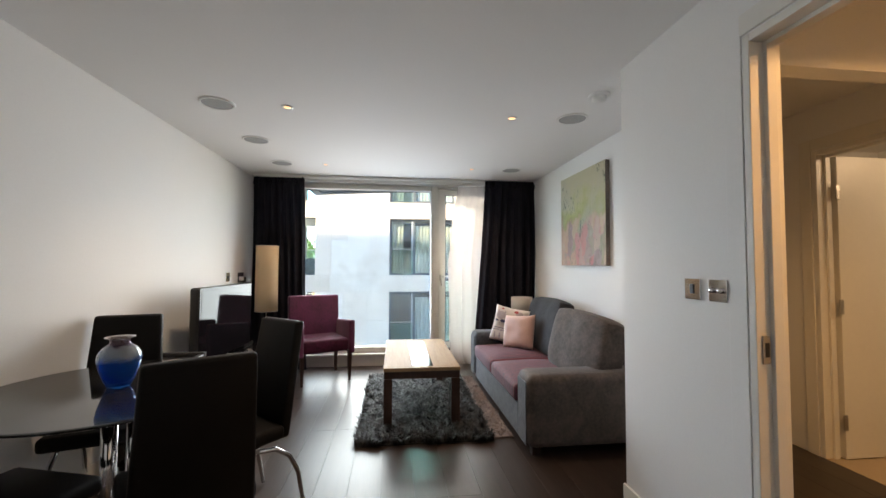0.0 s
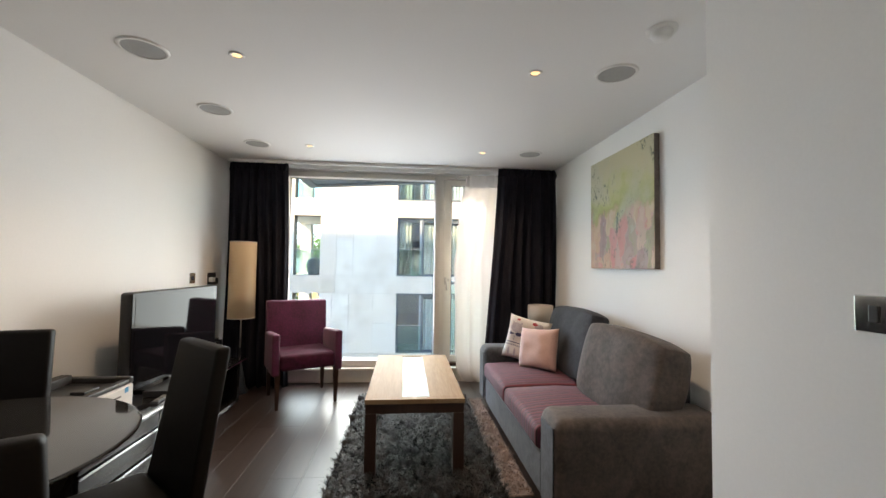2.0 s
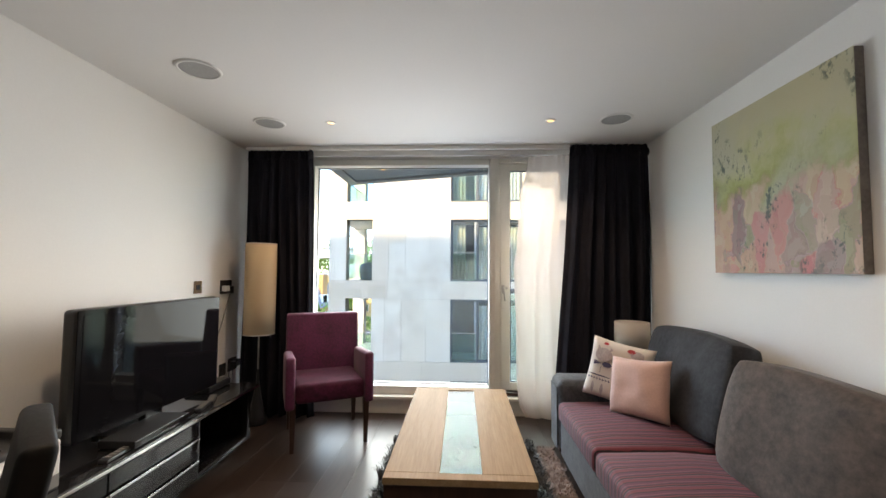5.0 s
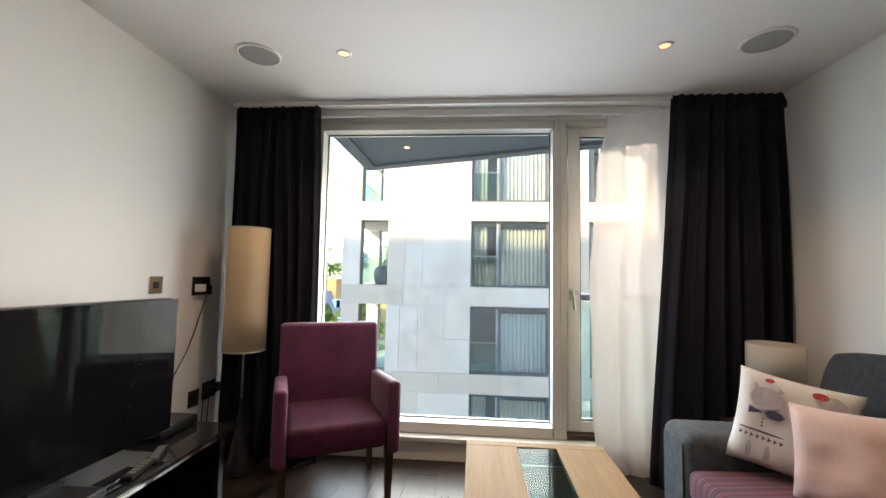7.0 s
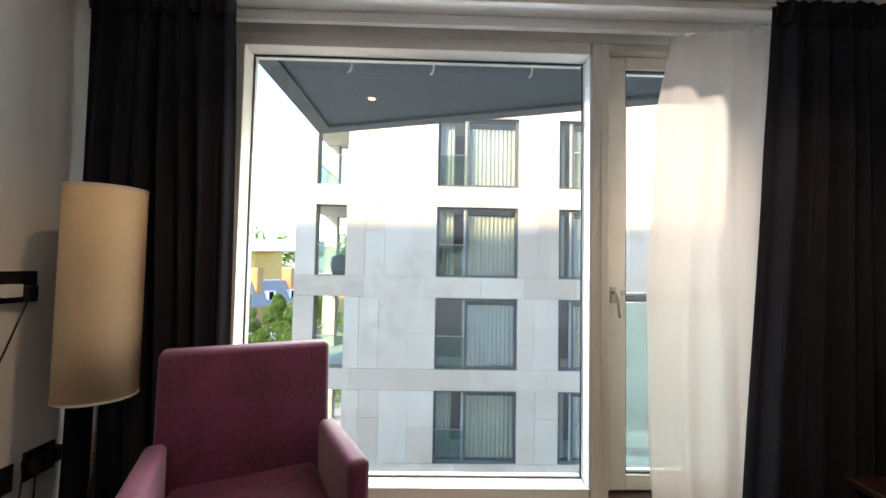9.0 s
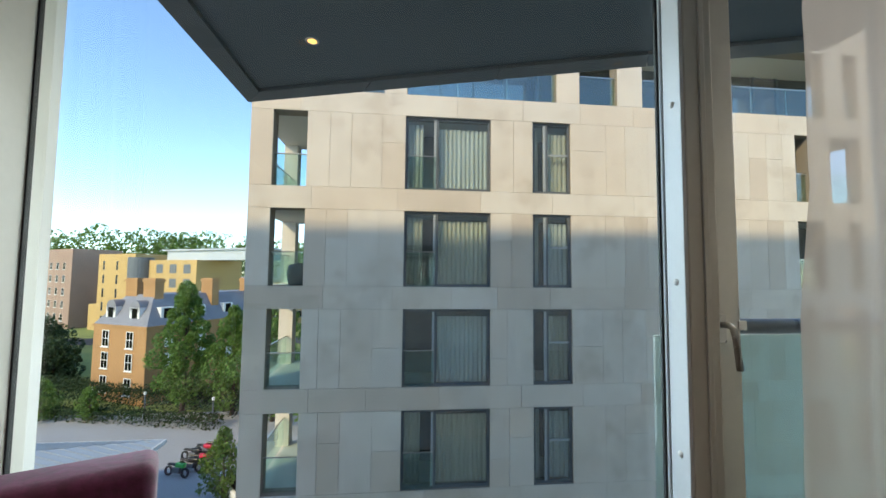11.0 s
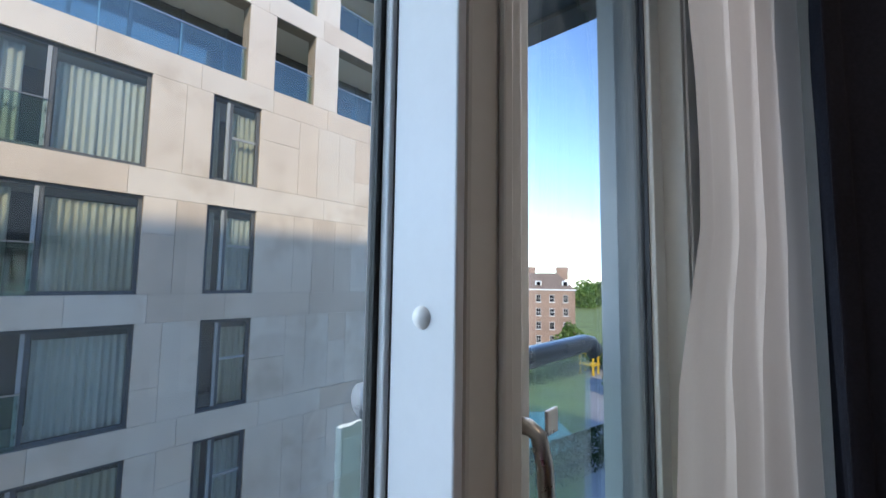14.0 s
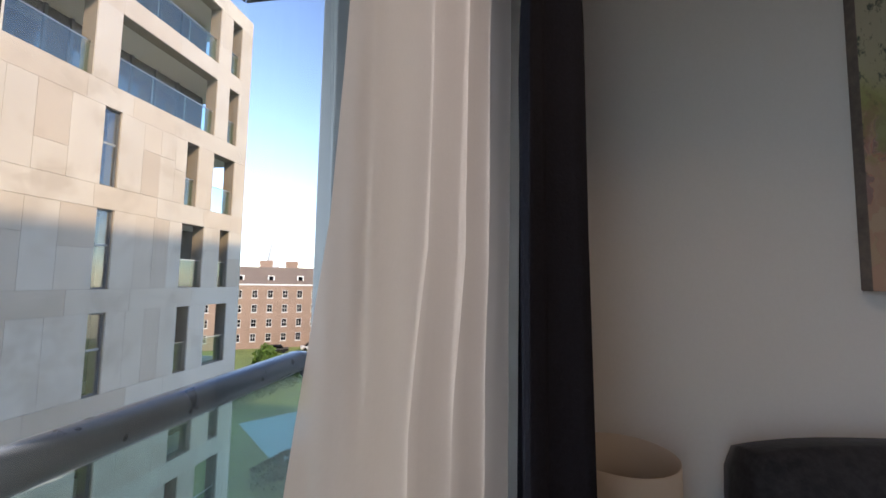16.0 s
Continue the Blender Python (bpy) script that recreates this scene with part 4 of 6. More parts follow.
part("piping", piping(0.74, 0.485, 0.18), VELVET, sofa, smooth=True, at=pose(1.50, 3.215, 0.645, -13, 3, -84))
part("piping", piping(0.93, 0.515, 0.14), VELVET, sofa, smooth=True, at=pose(1.56, 4.165, 0.672, -13, -2, -93))
for x in (0.93, 1.70):
    for y in (2.79, 4.69):
        part("foot", soft_box(x - 0.03, y - 0.03, 0, x + 0.03, y + 0.03, 0.054, 0.004), DARKWOOD, sofa)

pk = thing("cushion", pose(1.25, 4.15, 0.605, -16, -5, -52), "square pale pink satin scatter cushion", "cushion", "scatter cushions")
part("cover", pillow(0.37, 0.35, 0.14), PINK, pk, smooth=True)
pr = thing("cushion", pose(1.22, 4.40, 0.635, -14, 9, -38), "square cream cushion with a printed figure in navy and red", "cushion", "scatter cushions")
part("cover", pillow(0.40, 0.40, 0.12), LINEN, pr, smooth=True)


def print_blob(cx, cz, rx, rz, material, name="print", seg=14):
    """A printed patch that follows the cushion's swell."""
    bm = bmesh.new()
    def put(px, pz):
        u, v = px / 0.2, pz / 0.2
        e = max(0.0, (1 - u ** 4) * (1 - v ** 4)) ** 0.5
        return (px, -(0.06 * e + 0.014 * e + 0.002), pz)
    mid = bm.verts.new(put(cx, cz))
    ring = [bm.verts.new(put(cx + rx * math.cos(2 * math.pi * i / seg), cz + rz * math.sin(2 * math.pi * i / seg))) for i in range(seg)]
    for i in range(seg):
        bm.faces.new((mid, ring[i], ring[(i + 1) % seg]))
    return part(name, bm, material, pr)


print_blob(-0.09, 0.085, 0.055, 0.045, INK_GREY)
print_blob(-0.13, 0.125, 0.013, 0.02, INK_GREY, seg=3)
print_blob(-0.05, 0.125, 0.013, 0.02, INK_GREY, seg=3)
print_blob(-0.09, 0.16, 0.018, 0.010, INK_RED, seg=6)
print_blob(-0.125, 0.025, 0.034, 0.018, INK_NAVY, seg=3)
print_blob(-0.055, 0.025, 0.034, 0.018, INK_NAVY, seg=6)
for i, z in enumerate((0.0, -0.014, -0.028)):
    print_blob(-0.09, z, 0.004, 0.004, INK_NAVY, seg=6)
print_blob(-0.09, -0.052, 0.075, 0.004, INK_NAVY)
for i in range(8):
    print_blob(-0.155 + i * 0.019, -0.075, 0.008, 0.010, INK_NAVY, seg=3)
print_blob(-0.12, -0.135, 0.010, 0.035, INK_GREY)
print_blob(-0.06, -0.135, 0.010, 0.035, INK_GREY)
print_blob(0.07, 0.15, 0.025, 0.014, INK_RED)
print_blob(0.11, 0.13, 0.04, 0.03, INK_GREY)

# ---- side table and lamp ----
st = thing("side_table", pose(1.52, 5.00, 0), "small dark wooden side table behind the sofa arm", "side table")
part("tabletop", soft_box(-0.19, -0.17, 0.425, 0.19, 0.09, 0.455, 0.005), DARKWOOD, st)
for x in (-0.165, 0.165):
    for y in (-0.145, 0.065):
        part("leg", soft_box(x - 0.018, y - 0.018, 0, x + 0.018, y + 0.018, 0.4245, 0.003), DARKWOOD, st)
tl = thing("table_lamp", pose(1.535, 4.93, 0.455), "dark ceramic table lamp with an off-white drum shade", "lamp")
part("base", lathe([(0.0001, 0), (0.05, 0), (0.085, 0.03), (0.098, 0.08), (0.085, 0.125), (0.05, 0.15)], 32), CERAMIC, tl, smooth=True)
part("neck", lathe([(0.05, 0.15), (0.052, 0.162), (0.02, 0.172), (0.014, 0.26)], 24), SHADE_W, tl, "pale neck", smooth=True)
solid(part("shade", lathe([(0.130, 0.235), (0.128, 0.445)], 40), SHADE_W, tl, "off-white drum shade", smooth=True), 0.003)

# ---- coffee table and rug ----
cf = thing("coffee_table", pose(0.185, 3.89, 0), "low oak coffee table with a glass strip and dark legs", "coffee table")
XW, YW, ZT = 0.305, 0.61, 0.482
part("top_panel", soft_box(-XW, -YW + 0.05, ZT - 0.028, -0.082, YW - 0.05, ZT, 0.002), TABLEWOOD, cf)
part("top_panel", soft_box(0.092, -YW + 0.05, ZT - 0.028, XW, YW - 0.05, ZT, 0.002), TABLEWOOD, cf)
part("top_end", soft_box(-XW, -YW, ZT - 0.028, XW, -YW + 0.0495, ZT, 0.002), TABLEWOOD, cf)
part("top_end", soft_box(-XW, YW - 0.0495, ZT - 0.028, XW, YW, ZT, 0.002), TABLEWOOD, cf)
part("glass_strip", soft_box(-0.0815, -YW + 0.0505, ZT - 0.016, 0.0915, YW - 0.0505, ZT - 0.004, 0.001), pane_glass("table_glass", (0.45, 0.60, 0.57), 0.45, 0.02, 0.03), cf, "clear glass strip")
for c in ((-XW + 0.004, -YW + 0.004, ZT - 0.085, XW - 0.004, -YW + 0.03, ZT - 0.029), (-XW + 0.004, YW - 0.03, ZT - 0.085, XW - 0.004, YW - 0.004, ZT - 0.029), (-XW + 0.004, -YW + 0.0305, ZT - 0.085, -XW + 0.03, YW - 0.0305, ZT - 0.029), (XW - 0.03, -YW + 0.0305, ZT - 0.085, XW - 0.004, YW - 0.0305, ZT - 0.029)):
    part("apron", soft_box(*c, 0.002), DARKWOOD, cf)
for sx in (-1, 1):
    for sy in (-1, 1):
        x, y = sx * (XW - 0.036), sy * (YW - 0.036)
        part("leg", soft_box(x - 0.034, y - 0.034, 0.012, x + 0.034, y + 0.034, ZT - 0.0855, 0.003), DARKWOOD, cf)


def shag(x0, x1, y0, y1, count, length, seed, spread=0.028):
    """Tufts of long pile, each a bent tapering blade."""
    rnd = random.Random(seed)
    verts, faces = [], []
    for _ in range(count):
        x, y = rnd.uniform(x0, x1), rnd.uniform(y0, y1)
        x += 0.035 * noise.noise(Vector((y * 6, x, 5))) * (2 * (x - x0) / (x1 - x0) - 1)
        y += 0.035 * noise.noise(Vector((x * 6, y, 8))) * (2 * (y - y0) / (y1 - y0) - 1)
        cl = noise.noise(Vector((x * 9, y * 9, 2)))
        a = rnd.uniform(0, 6.28) * 0.28 + cl * 9
        dx, dy = math.cos(a), math.sin(a)
        ln, w = length * rnd.uniform(0.6, 1.2), rnd.uniform(0.0025, 0.005)
        lean = rnd.uniform(0.4, 1.0) * spread / 0.03
        b = len(verts)
        px, py = -dy * w, dx * w
        for f, ww in ((0.0, 1.0), (0.45, 0.9), (0.8, 0.6)):
            h = ln * f * (1 - 0.3 * f * lean) + 0.004
            o = ln * f * f * lean
            verts += [(x + px * ww + dx * o, y + py * ww + dy * o, h), (x - px * ww + dx * o, y - py * ww + dy * o, h)]
        verts.append((x + dx * ln * lean, y + dy * ln * lean, ln * (1 - 0.35 * lean)))
        faces += [(b, b + 1, b + 3, b + 2), (b + 2, b + 3, b + 5, b + 4), (b + 4, b + 5, b + 6)]
    me = bpy.data.meshes.new("pile")
    me.from_pydata(verts, [], faces)
    return me


rug = thing("rug", pose(0, 0, 0), "dark grey shaggy rug with a pale hide border", "rug")
part("backing", soft_box(-0.30, 3.02, 0.001, 0.70, 4.76, 0.012, 0.004), RUGDARK, rug)
pm = shag(-0.31, 0.70, 3.01, 4.77, 42000, 0.068, 4)
pm.materials.append(RUGDARK)
pile = new("pile", pm)
pile.parent = rug
tagged(pile, "long dark grey pile", kind="stuff")
part("border", soft_box(0.702, 3.06, 0.001, 0.86, 4.70, 0.010, 0.004), RUGPALE, rug, "pale pinkish hide border")
pm = shag(0.70, 0.86, 3.05, 4.71, 3500, 0.022, 9)
pm.materials.append(RUGPALE)
pile = new("border_pile", pm)
pile.parent = rug
tagged(pile, "short pale pile", kind="stuff")

# ---- armchair ----
ac = thing("armchair", pose(-0.885, 4.865, 0, 0, 0, 26), "plum velvet armchair with dark wooden legs", "armchair")
part("seat", soft_box(-0.245, -0.29, 0.335, 0.245, 0.20, 0.475, 0.03, 4), PLUM_SEAT, ac, smooth=True)
back = soft_box(-0.295, 0.185, 0.30, 0.295, 0.285, 0.925, 0.022, 4)
for v in back.verts:
    v.co.y += max(0, v.co.z - 0.45) * 0.10
part("backrest", back, PLUM, ac, smooth=True)
for s in (-1, 1):
    arm = soft_box(min(s * 0.247, s * 0.315), -0.30, 0.30, max(s * 0.247, s * 0.315), 0.184, 0.655, 0.024, 4)
    for v in arm.verts:
        if v.co.z > 0.5:
            v.co.z += (v.co.y + 0.06) * -0.08
    part("armrest", arm, PLUM, ac, smooth=True)
for x in (-0.262, 0.262):
    for y in (-0.262, 0.225):
        lg = bmesh.new()
        vs = box(lg, x - 0.022, y - 0.022, 0, x + 0.022, y + 0.022, 0.335)
        for v in vs:
            if v.co.z < 0.1:
                v.co.x, v.co.y = x + (v.co.x - x) * 0.6, y + (v.co.y - y) * 0.6
        part("leg", lg, DARKWOOD, ac)

# ---- floor lamp ----
fl = thing("floor_lamp", pose(-1.535, 5.045, 0), "tall floor lamp with a long cream cylinder shade", "floor lamp")
part("base", lathe([(0.0001, 0), (0.085, 0.0), (0.09, 0.01), (0.065, 0.06), (0.05, 0.14), (0.03, 0.24), (0.012, 0.36), (0.008, 0.45)], 28), BLACKPL, fl, "dark flared base", smooth=True)
part("stem", tube([(0, 0, 0.44), (0, 0, 0.78)], 0.007), STEEL, fl, smooth=True)
solid(part("shade", lathe([(0.125, 0.745), (0.125, 1.0), (0.125, 1.25), (0.125, 1.515)], 44), SHADE, fl, "cream cylinder shade", smooth=True), 0.002)
part("shade_rim", lathe([(0.124, 0.743), (0.128, 0.743), (0.128, 0.751), (0.124, 0.751)], 44), SHADE_W, fl)
part("shade_rim", lathe([(0.124, 1.509), (0.128, 1.509), (0.128, 1.517), (0.124, 1.517)], 44), SHADE_W, fl)

# ---- media unit and what stands on it ----
mu = thing("media_unit", pose(0, 0, 0), "long low black gloss television unit with chrome strips", "media unit")
part("top", soft_box(-1.78, 2.78, 0.405, -1.345, 4.69, 0.432, 0.002), GLOSSBLACK, mu)
part("edge_strip", soft_box(-1.3445, 2.78, 0.410, -1.338, 4.69, 0.424, 0.001), CHROME, mu, "chrome edge strip")
part("carcass", soft_box(-1.77, 2.80, 0.05, -1.375, 4.03, 0.404, 0.003), GLOSSBLACK, mu)
for y0, y1 in ((2.81, 3.405), (3.415, 4.025)):
    for z0, z1 in ((0.06, 0.175), (0.18, 0.305), (0.31, 0.40)):
        dr = part("drawer", soft_box(-1.3745, y0, z0, -1.357, y1, z1 - 0.006, 0.002), GLOSSBLACK, mu)
        if z1 < 0.39:
            part("handle_strip", soft_box(-1.3565, y0, z1 - 0.016, -1.349, y1, z1 - 0.004, 0.001), CHROME, dr, "chrome handle strip")
part("end_panel", soft_box(-1.77, 4.60, 0.05, -1.375, 4.64, 0.404, 0.003), GLOSSBLACK, mu)
part("back_panel", soft_box(-1.77, 4.035, 0.05, -1.74, 4.595, 0.404, 0.002), GLOSSBLACK, mu)
part("lower_shelf", soft_box(-1.739, 4.035, 0.05, -1.38, 4.595, 0.075, 0.002), GLOSSBLACK, mu)
part("upright", soft_box(-1.40, 4.035, 0.076, -1.375, 4.06, 0.404, 0.002), GLOSSBLACK, mu)
part("plinth", soft_box(-1.74, 2.86, 0.0, -1.43, 4.56, 0.0495, 0.003), BLACKPL, mu)

tv = thing("television", pose(-1.545, 3.905, 0.432, 0, 0, -3), "large flat black television, switched off", "television")
part("stand_foot", soft_box(-0.13, -0.25, 0.0, 0.12, 0.25, 0.016, 0.006), GLOSSBLACK, tv)
part("stand_neck", soft_box(-0.045, -0.06, 0.016, 0.0, 0.06, 0.12, 0.006), GLOSSBLACK, tv)
part("cabinet", soft_box(-0.05, -0.495, 0.068, 0.026, 0.495, 0.675, 0.022, 3), BLACKPL, tv, smooth=False)
part("bezel", soft_box(0.0262, -0.49, 0.074, 0.030, 0.49, 0.670, 0.0015), SCREEN, tv, "gloss black bezel")
part("screen", soft_box(0.0302, -0.465, 0.125, 0.0318, 0.465, 0.648, 0.0005, 1), SCREEN, tv, "dark reflective screen")

bx = thing("set_top_box", pose(-1.64, 4.54, 0.432), "small black set-top box on the unit", "set-top box")
part("case", soft_box(-0.09, -0.13, 0.004, 0.09, 0.13, 0.045, 0.008, 3), BLACKPL, bx)
part("top_plate", soft_box(-0.085, -0.125, 0.0452, 0.085, 0.125, 0.048, 0.001), GLOSSBLACK, bx)
dvd = thing("disc_player", pose(-1.46, 3.75, 0.432, 0, 0, 2), "slim black disc player on the unit", "disc player")
part("case", soft_box(-0.09, -0.20, 0.004, 0.09, 0.20, 0.040, 0.003), BLACKPL, dvd)
part("front", soft_box(0.0905, -0.20, 0.006, 0.094, 0.20, 0.038, 0.001), GLOSSBLACK, dvd, "gloss black front strip")
for i, (x, y, a) in enumerate(((-1.42, 4.15, 12), (-1.40, 3.50, 4), (-1.45, 4.28, 25))):
    rc = thing("remote_control", pose(x, y, 0.4325, 0, 0, a), "slim black remote control lying flat", "remote control", "remote controls")
    part("case", soft_box(-0.022, -0.085, 0.0, 0.022, 0.085, 0.016, 0.005), BLACKPL, rc)
    for k in range(5):
        part("button", soft_box(-0.014, -0.06 + k * 0.026, 0.0162, 0.014, -0.046 + k * 0.026, 0.019, 0.001), PRINTER_G, rc)

prn = thing("printer", pose(-1.57, 3.04, 0.432, 0, 0, 0), "white and grey laser printer with a blue sticker", "printer")
part("body", soft_box(-0.19, -0.20, 0.0, 0.165, 0.20, 0.185, 0.012, 3), PRINTER, prn)
for c in ((-0.19, -0.20, 0.186, 0.165, -0.165, 0.222), (-0.19, 0.165, 0.186, 0.165, 0.20, 0.222), (-0.19, -0.1645, 0.186, -0.13, 0.1645, 0.240), (0.125, -0.1645, 0.186, 0.165, 0.1645, 0.212)):
    part("lid_rim", soft_box(*c, 0.008, 3), PRINTER_D, prn, "charcoal rim of the output bay")
part("output_bay", soft_box(-0.1295, -0.1645, 0.186, 0.1245, 0.1645, 0.192, 0.002), BLACKPL, prn, "black paper output bay")
part("paper_stop", soft_box(0.02, -0.05, 0.1925, 0.09, 0.05, 0.206, 0.004), BLACKPL, prn)
part("front_panel", soft_box(0.1655, -0.185, 0.06, 0.172, 0.185, 0.18, 0.004), PRINTER, prn)
part("tray", soft_box(0.1655, -0.19, 0.004, 0.171, 0.19, 0.055, 0.003), PRINTER_G, prn, "grey paper tray")
part("sticker", soft_box(0.1722, -0.13, 0.066, 0.1732, 0.02, 0.108, 0.0003, 1), STICKER, prn, "blue label")
part("sticker", soft_box(0.1722, 0.115, 0.150, 0.1732, 0.145, 0.178, 0.0003, 1), STICKER, prn, "small blue label")
part("badge", soft_box(0.1722, 0.02, 0.135, 0.1732, 0.09, 0.145, 0.0003, 1), PRINTER_G, prn)
wb = thing("router_box", pose(-1.73, 3.36, 0.432), "dark box leaning behind the television", "box")
part("case", soft_box(-0.04, -0.09, 0, 0.04, 0.09, 0.13, 0.008), BLACKPL, wb)

# ---- dining table, vase and chairs ----
dt = thing("dining_table", pose(-1.27, 2.07, 0), "round dark glass dining table on a chrome pedestal", "dining table")
part("tabletop", lathe([(0.0001, 0.730), (0.520, 0.730), (0.527, 0.733), (0.530, 0.737), (0.527, 0.741), (0.520, 0.743), (0.0001, 0.743)], 72), SMOKED, dt, "dark glass round top", smooth=False)
part("hub", lathe([(0.0001, 0.70), (0.12, 0.705), (0.12, 0.7295), (0.0001, 0.7295)], 36), CHROME, dt, smooth=False)
for k in range(3):
    a = 2 * math.pi * k / 3 + 0.4
    part("column", tube([(0.055 * math.cos(a), 0.055 * math.sin(a), 0.02), (0.055 * math.cos(a), 0.055 * math.sin(a), 0.705)], 0.024, 20), CHROME, dt, smooth=True)
part("foot", lathe([(0.0001, 0.022), (0.20, 0.022), (0.23, 0.012), (0.235, 0.0)], 44), CHROME, dt, "chrome disc foot", smooth=True)

vs_ = thing("vase", pose(-1.265, 2.06, 0.743), "blue swirled glass vase with a clear shoulder and a dark neck", "vase")
part("body", lathe([(0.0001, 0.0), (0.038, 0.0), (0.043, 0.005), (0.058, 0.035), (0.075, 0.085), (0.083, 0.125), (0.079, 0.152), (0.062, 0.176), (0.042, 0.190), (0.037, 0.198), (0.037, 0.206), (0.044, 0.214), (0.058, 0.220), (0.057, 0.223), (0.041, 0.217), (0.034, 0.207), (0.034, 0.198), (0.038, 0.188), (0.057, 0.173), (0.073, 0.15), (0.077, 0.125), (0.069, 0.085), (0.052, 0.035), (0.036, 0.014), (0.0001, 0.012)], 44), VASE, vs_, smooth=True)


def dining_chair(m):
    """High padded back, flat seat, chrome legs with hoops."""
    t = thing("dining_chair", m, "high-backed black leatherette dining chair with chrome legs", "chair", "chairs round the dining table")
    b = soft_box(-0.19, 0.17, 0.40, 0.19, 0.225, 0.985, 0.016, 3)
    for v in b.verts:
        v.co.y += (v.co.z - 0.42) * 0.17 + 0.02 * math.cos(v.co.x * 7)
        v.co.x *= 1.02 - 0.14 * (v.co.z - 0.40) / 0.585
    part("backrest", b, LEATHER, t, smooth=True)
    part("seat", soft_box(-0.21, -0.23, 0.405, 0.21, 0.19, 0.475, 0.022, 3), LEATHER, t, smooth=True)
    for s in (-1, 1):
        pts = [(s * 0.19, -0.19, 0.0125)] + [(s * 0.19, -0.19 + 0.245 * (1 - math.cos(k * math.pi / 8)), 0.0125 + 0.37 * math.sin(k * math.pi / 8) ** 0.7) for k in range(1, 8)] + [(s * 0.19, 0.32, 0.0125)]
        part("leg", tube(pts, 0.0115, 10), CHROME, t, "bent chrome tube leg", smooth=True)
        part("bracket", soft_box(s * 0.19 - 0.012, -0.06, 0.38, s * 0.19 + 0.012, 0.06, 0.406, 0.003), CHROME, t)
    return t


def facing(x, y, tx, ty):
    """The turn that points a thing's front (-y) from one place to another."""
    return math.degrees(math.atan2(tx - x, -(ty - y)))


first = dining_chair(pose(-0.87, 2.24, 0, 0, 0, facing(-0.87, 2.24, -1.27, 1.79)))
for x, y, tx, ty in ((-0.83, 1.75, -1.14, 2.23), (-1.55, 2.45, -1.45, 2.1), (-1.42, 1.66, -1.29, 2.1)):
    copy_thing(first, pose(x, y, 0, 0, 0, facing(x, y, tx, ty)))


# ---- outside: our own building ----
GROUND = -12.5
structure("own_building_above", blocks((-16, -12, 2.9, 15, 5.62, 11.65), (-16, -12, 2.501, 15, 5.61, 2.9)), STONE_IN, "storeys of our own building above the flat")
structure("own_building_below", blocks((-16, -12, GROUND, 15, 5.62, -0.13)), STONE_IN, "storeys of our own building below the flat")
structure("own_building_sides", blocks((-16, -12, -0.13, L - 0.125, 5.62, 2.5), (4.725, -12, -0.13, 15, 5.62, 2.5), (2.96, 3.505, -0.13, 4.72, 5.62, 2.5), (R + 0.105, 3.505, -0.13, 2.955, 5.62, 2.5), (L, -12, -0.13, 4.72, BACK - 0.125, 2.5)), STONE_IN, "neighbouring flats of our own building")

can = thing("balcony_soffit", pose(0, 0, 0), "slate blue panelled underside of the balcony above", "balcony")
OUT = [(-1.47, 5.62), (-1.47, 7.52), (2.06, 6.38), (2.06, 5.62)]


def prism(poly, z0, z1):
    bm = bmesh.new()
    a, b = [bm.verts.new((x, y, z0)) for x, y in poly], [bm.verts.new((x, y, z1)) for x, y in poly]
    bm.faces.new(a)
    bm.faces.new(b)
    for i in range(len(poly)):
        j = (i + 1) % len(poly)
        bm.faces.new((a[i], a[j], b[j], b[i]))
    return bm


part("slab", prism(OUT, 2.575, 2.88), SOFFIT, can)
part("fascia", prism([(-1.47, 5.62), (-1.47, 7.52), (-1.33, 7.33), (-1.33, 5.62)], 2.55, 2.574), FASCIA, can, "grey edge trim")
for i in range(4):
    f0, f1 = i / 4 + 0.001, (i + 1) / 4 - 0.001
    def edge_at(f, inner):
        a, b = (Vector((-1.33, 7.33)), Vector((1.92, 6.28))) if inner else (Vector((-1.468, 7.52)), Vector((2.06, 6.38)))
        return tuple(a.lerp(b, f))
    part("fascia", prism([edge_at(f0, False), edge_at(f1, False), edge_at(f1, True), edge_at(f0, True)], 2.55, 2.574), FASCIA, can, "grey edge trim")
part("fascia", prism([(1.92, 6.278), (2.06, 6.378), (2.06, 5.62), (1.92, 5.62)], 2.55, 2.574), FASCIA, can, "grey edge trim")
for x, y in ((-0.82, 6.68), (1.03, 6.68)):
    t = thing("soffit_light", pose(x, y, 2.575), "small amber recessed light in the soffit", "light", "soffit lights")
    part("rim", lathe([(0.026, -0.002), (0.036, -0.003), (0.04, 0.0)], 20), STEEL, t)
    part("bulb", lathe([(0.0001, -0.004), (0.026, -0.002)], 20), BULB_OUT, t)
for x in (-0.85, -0.335, 0.285):
    t = thing("soffit_hook", pose(x, 5.98, 2.575), "small white hook under the soffit", "hook", "soffit hooks")
    part("hook", tube([(0, 0, 0), (0.0, 0, -0.05), (0.014, 0, -0.08), (0.004, 0, -0.12), (-0.008, 0, -0.13)], 0.007, 8), WHITEPL, t, smooth=True)

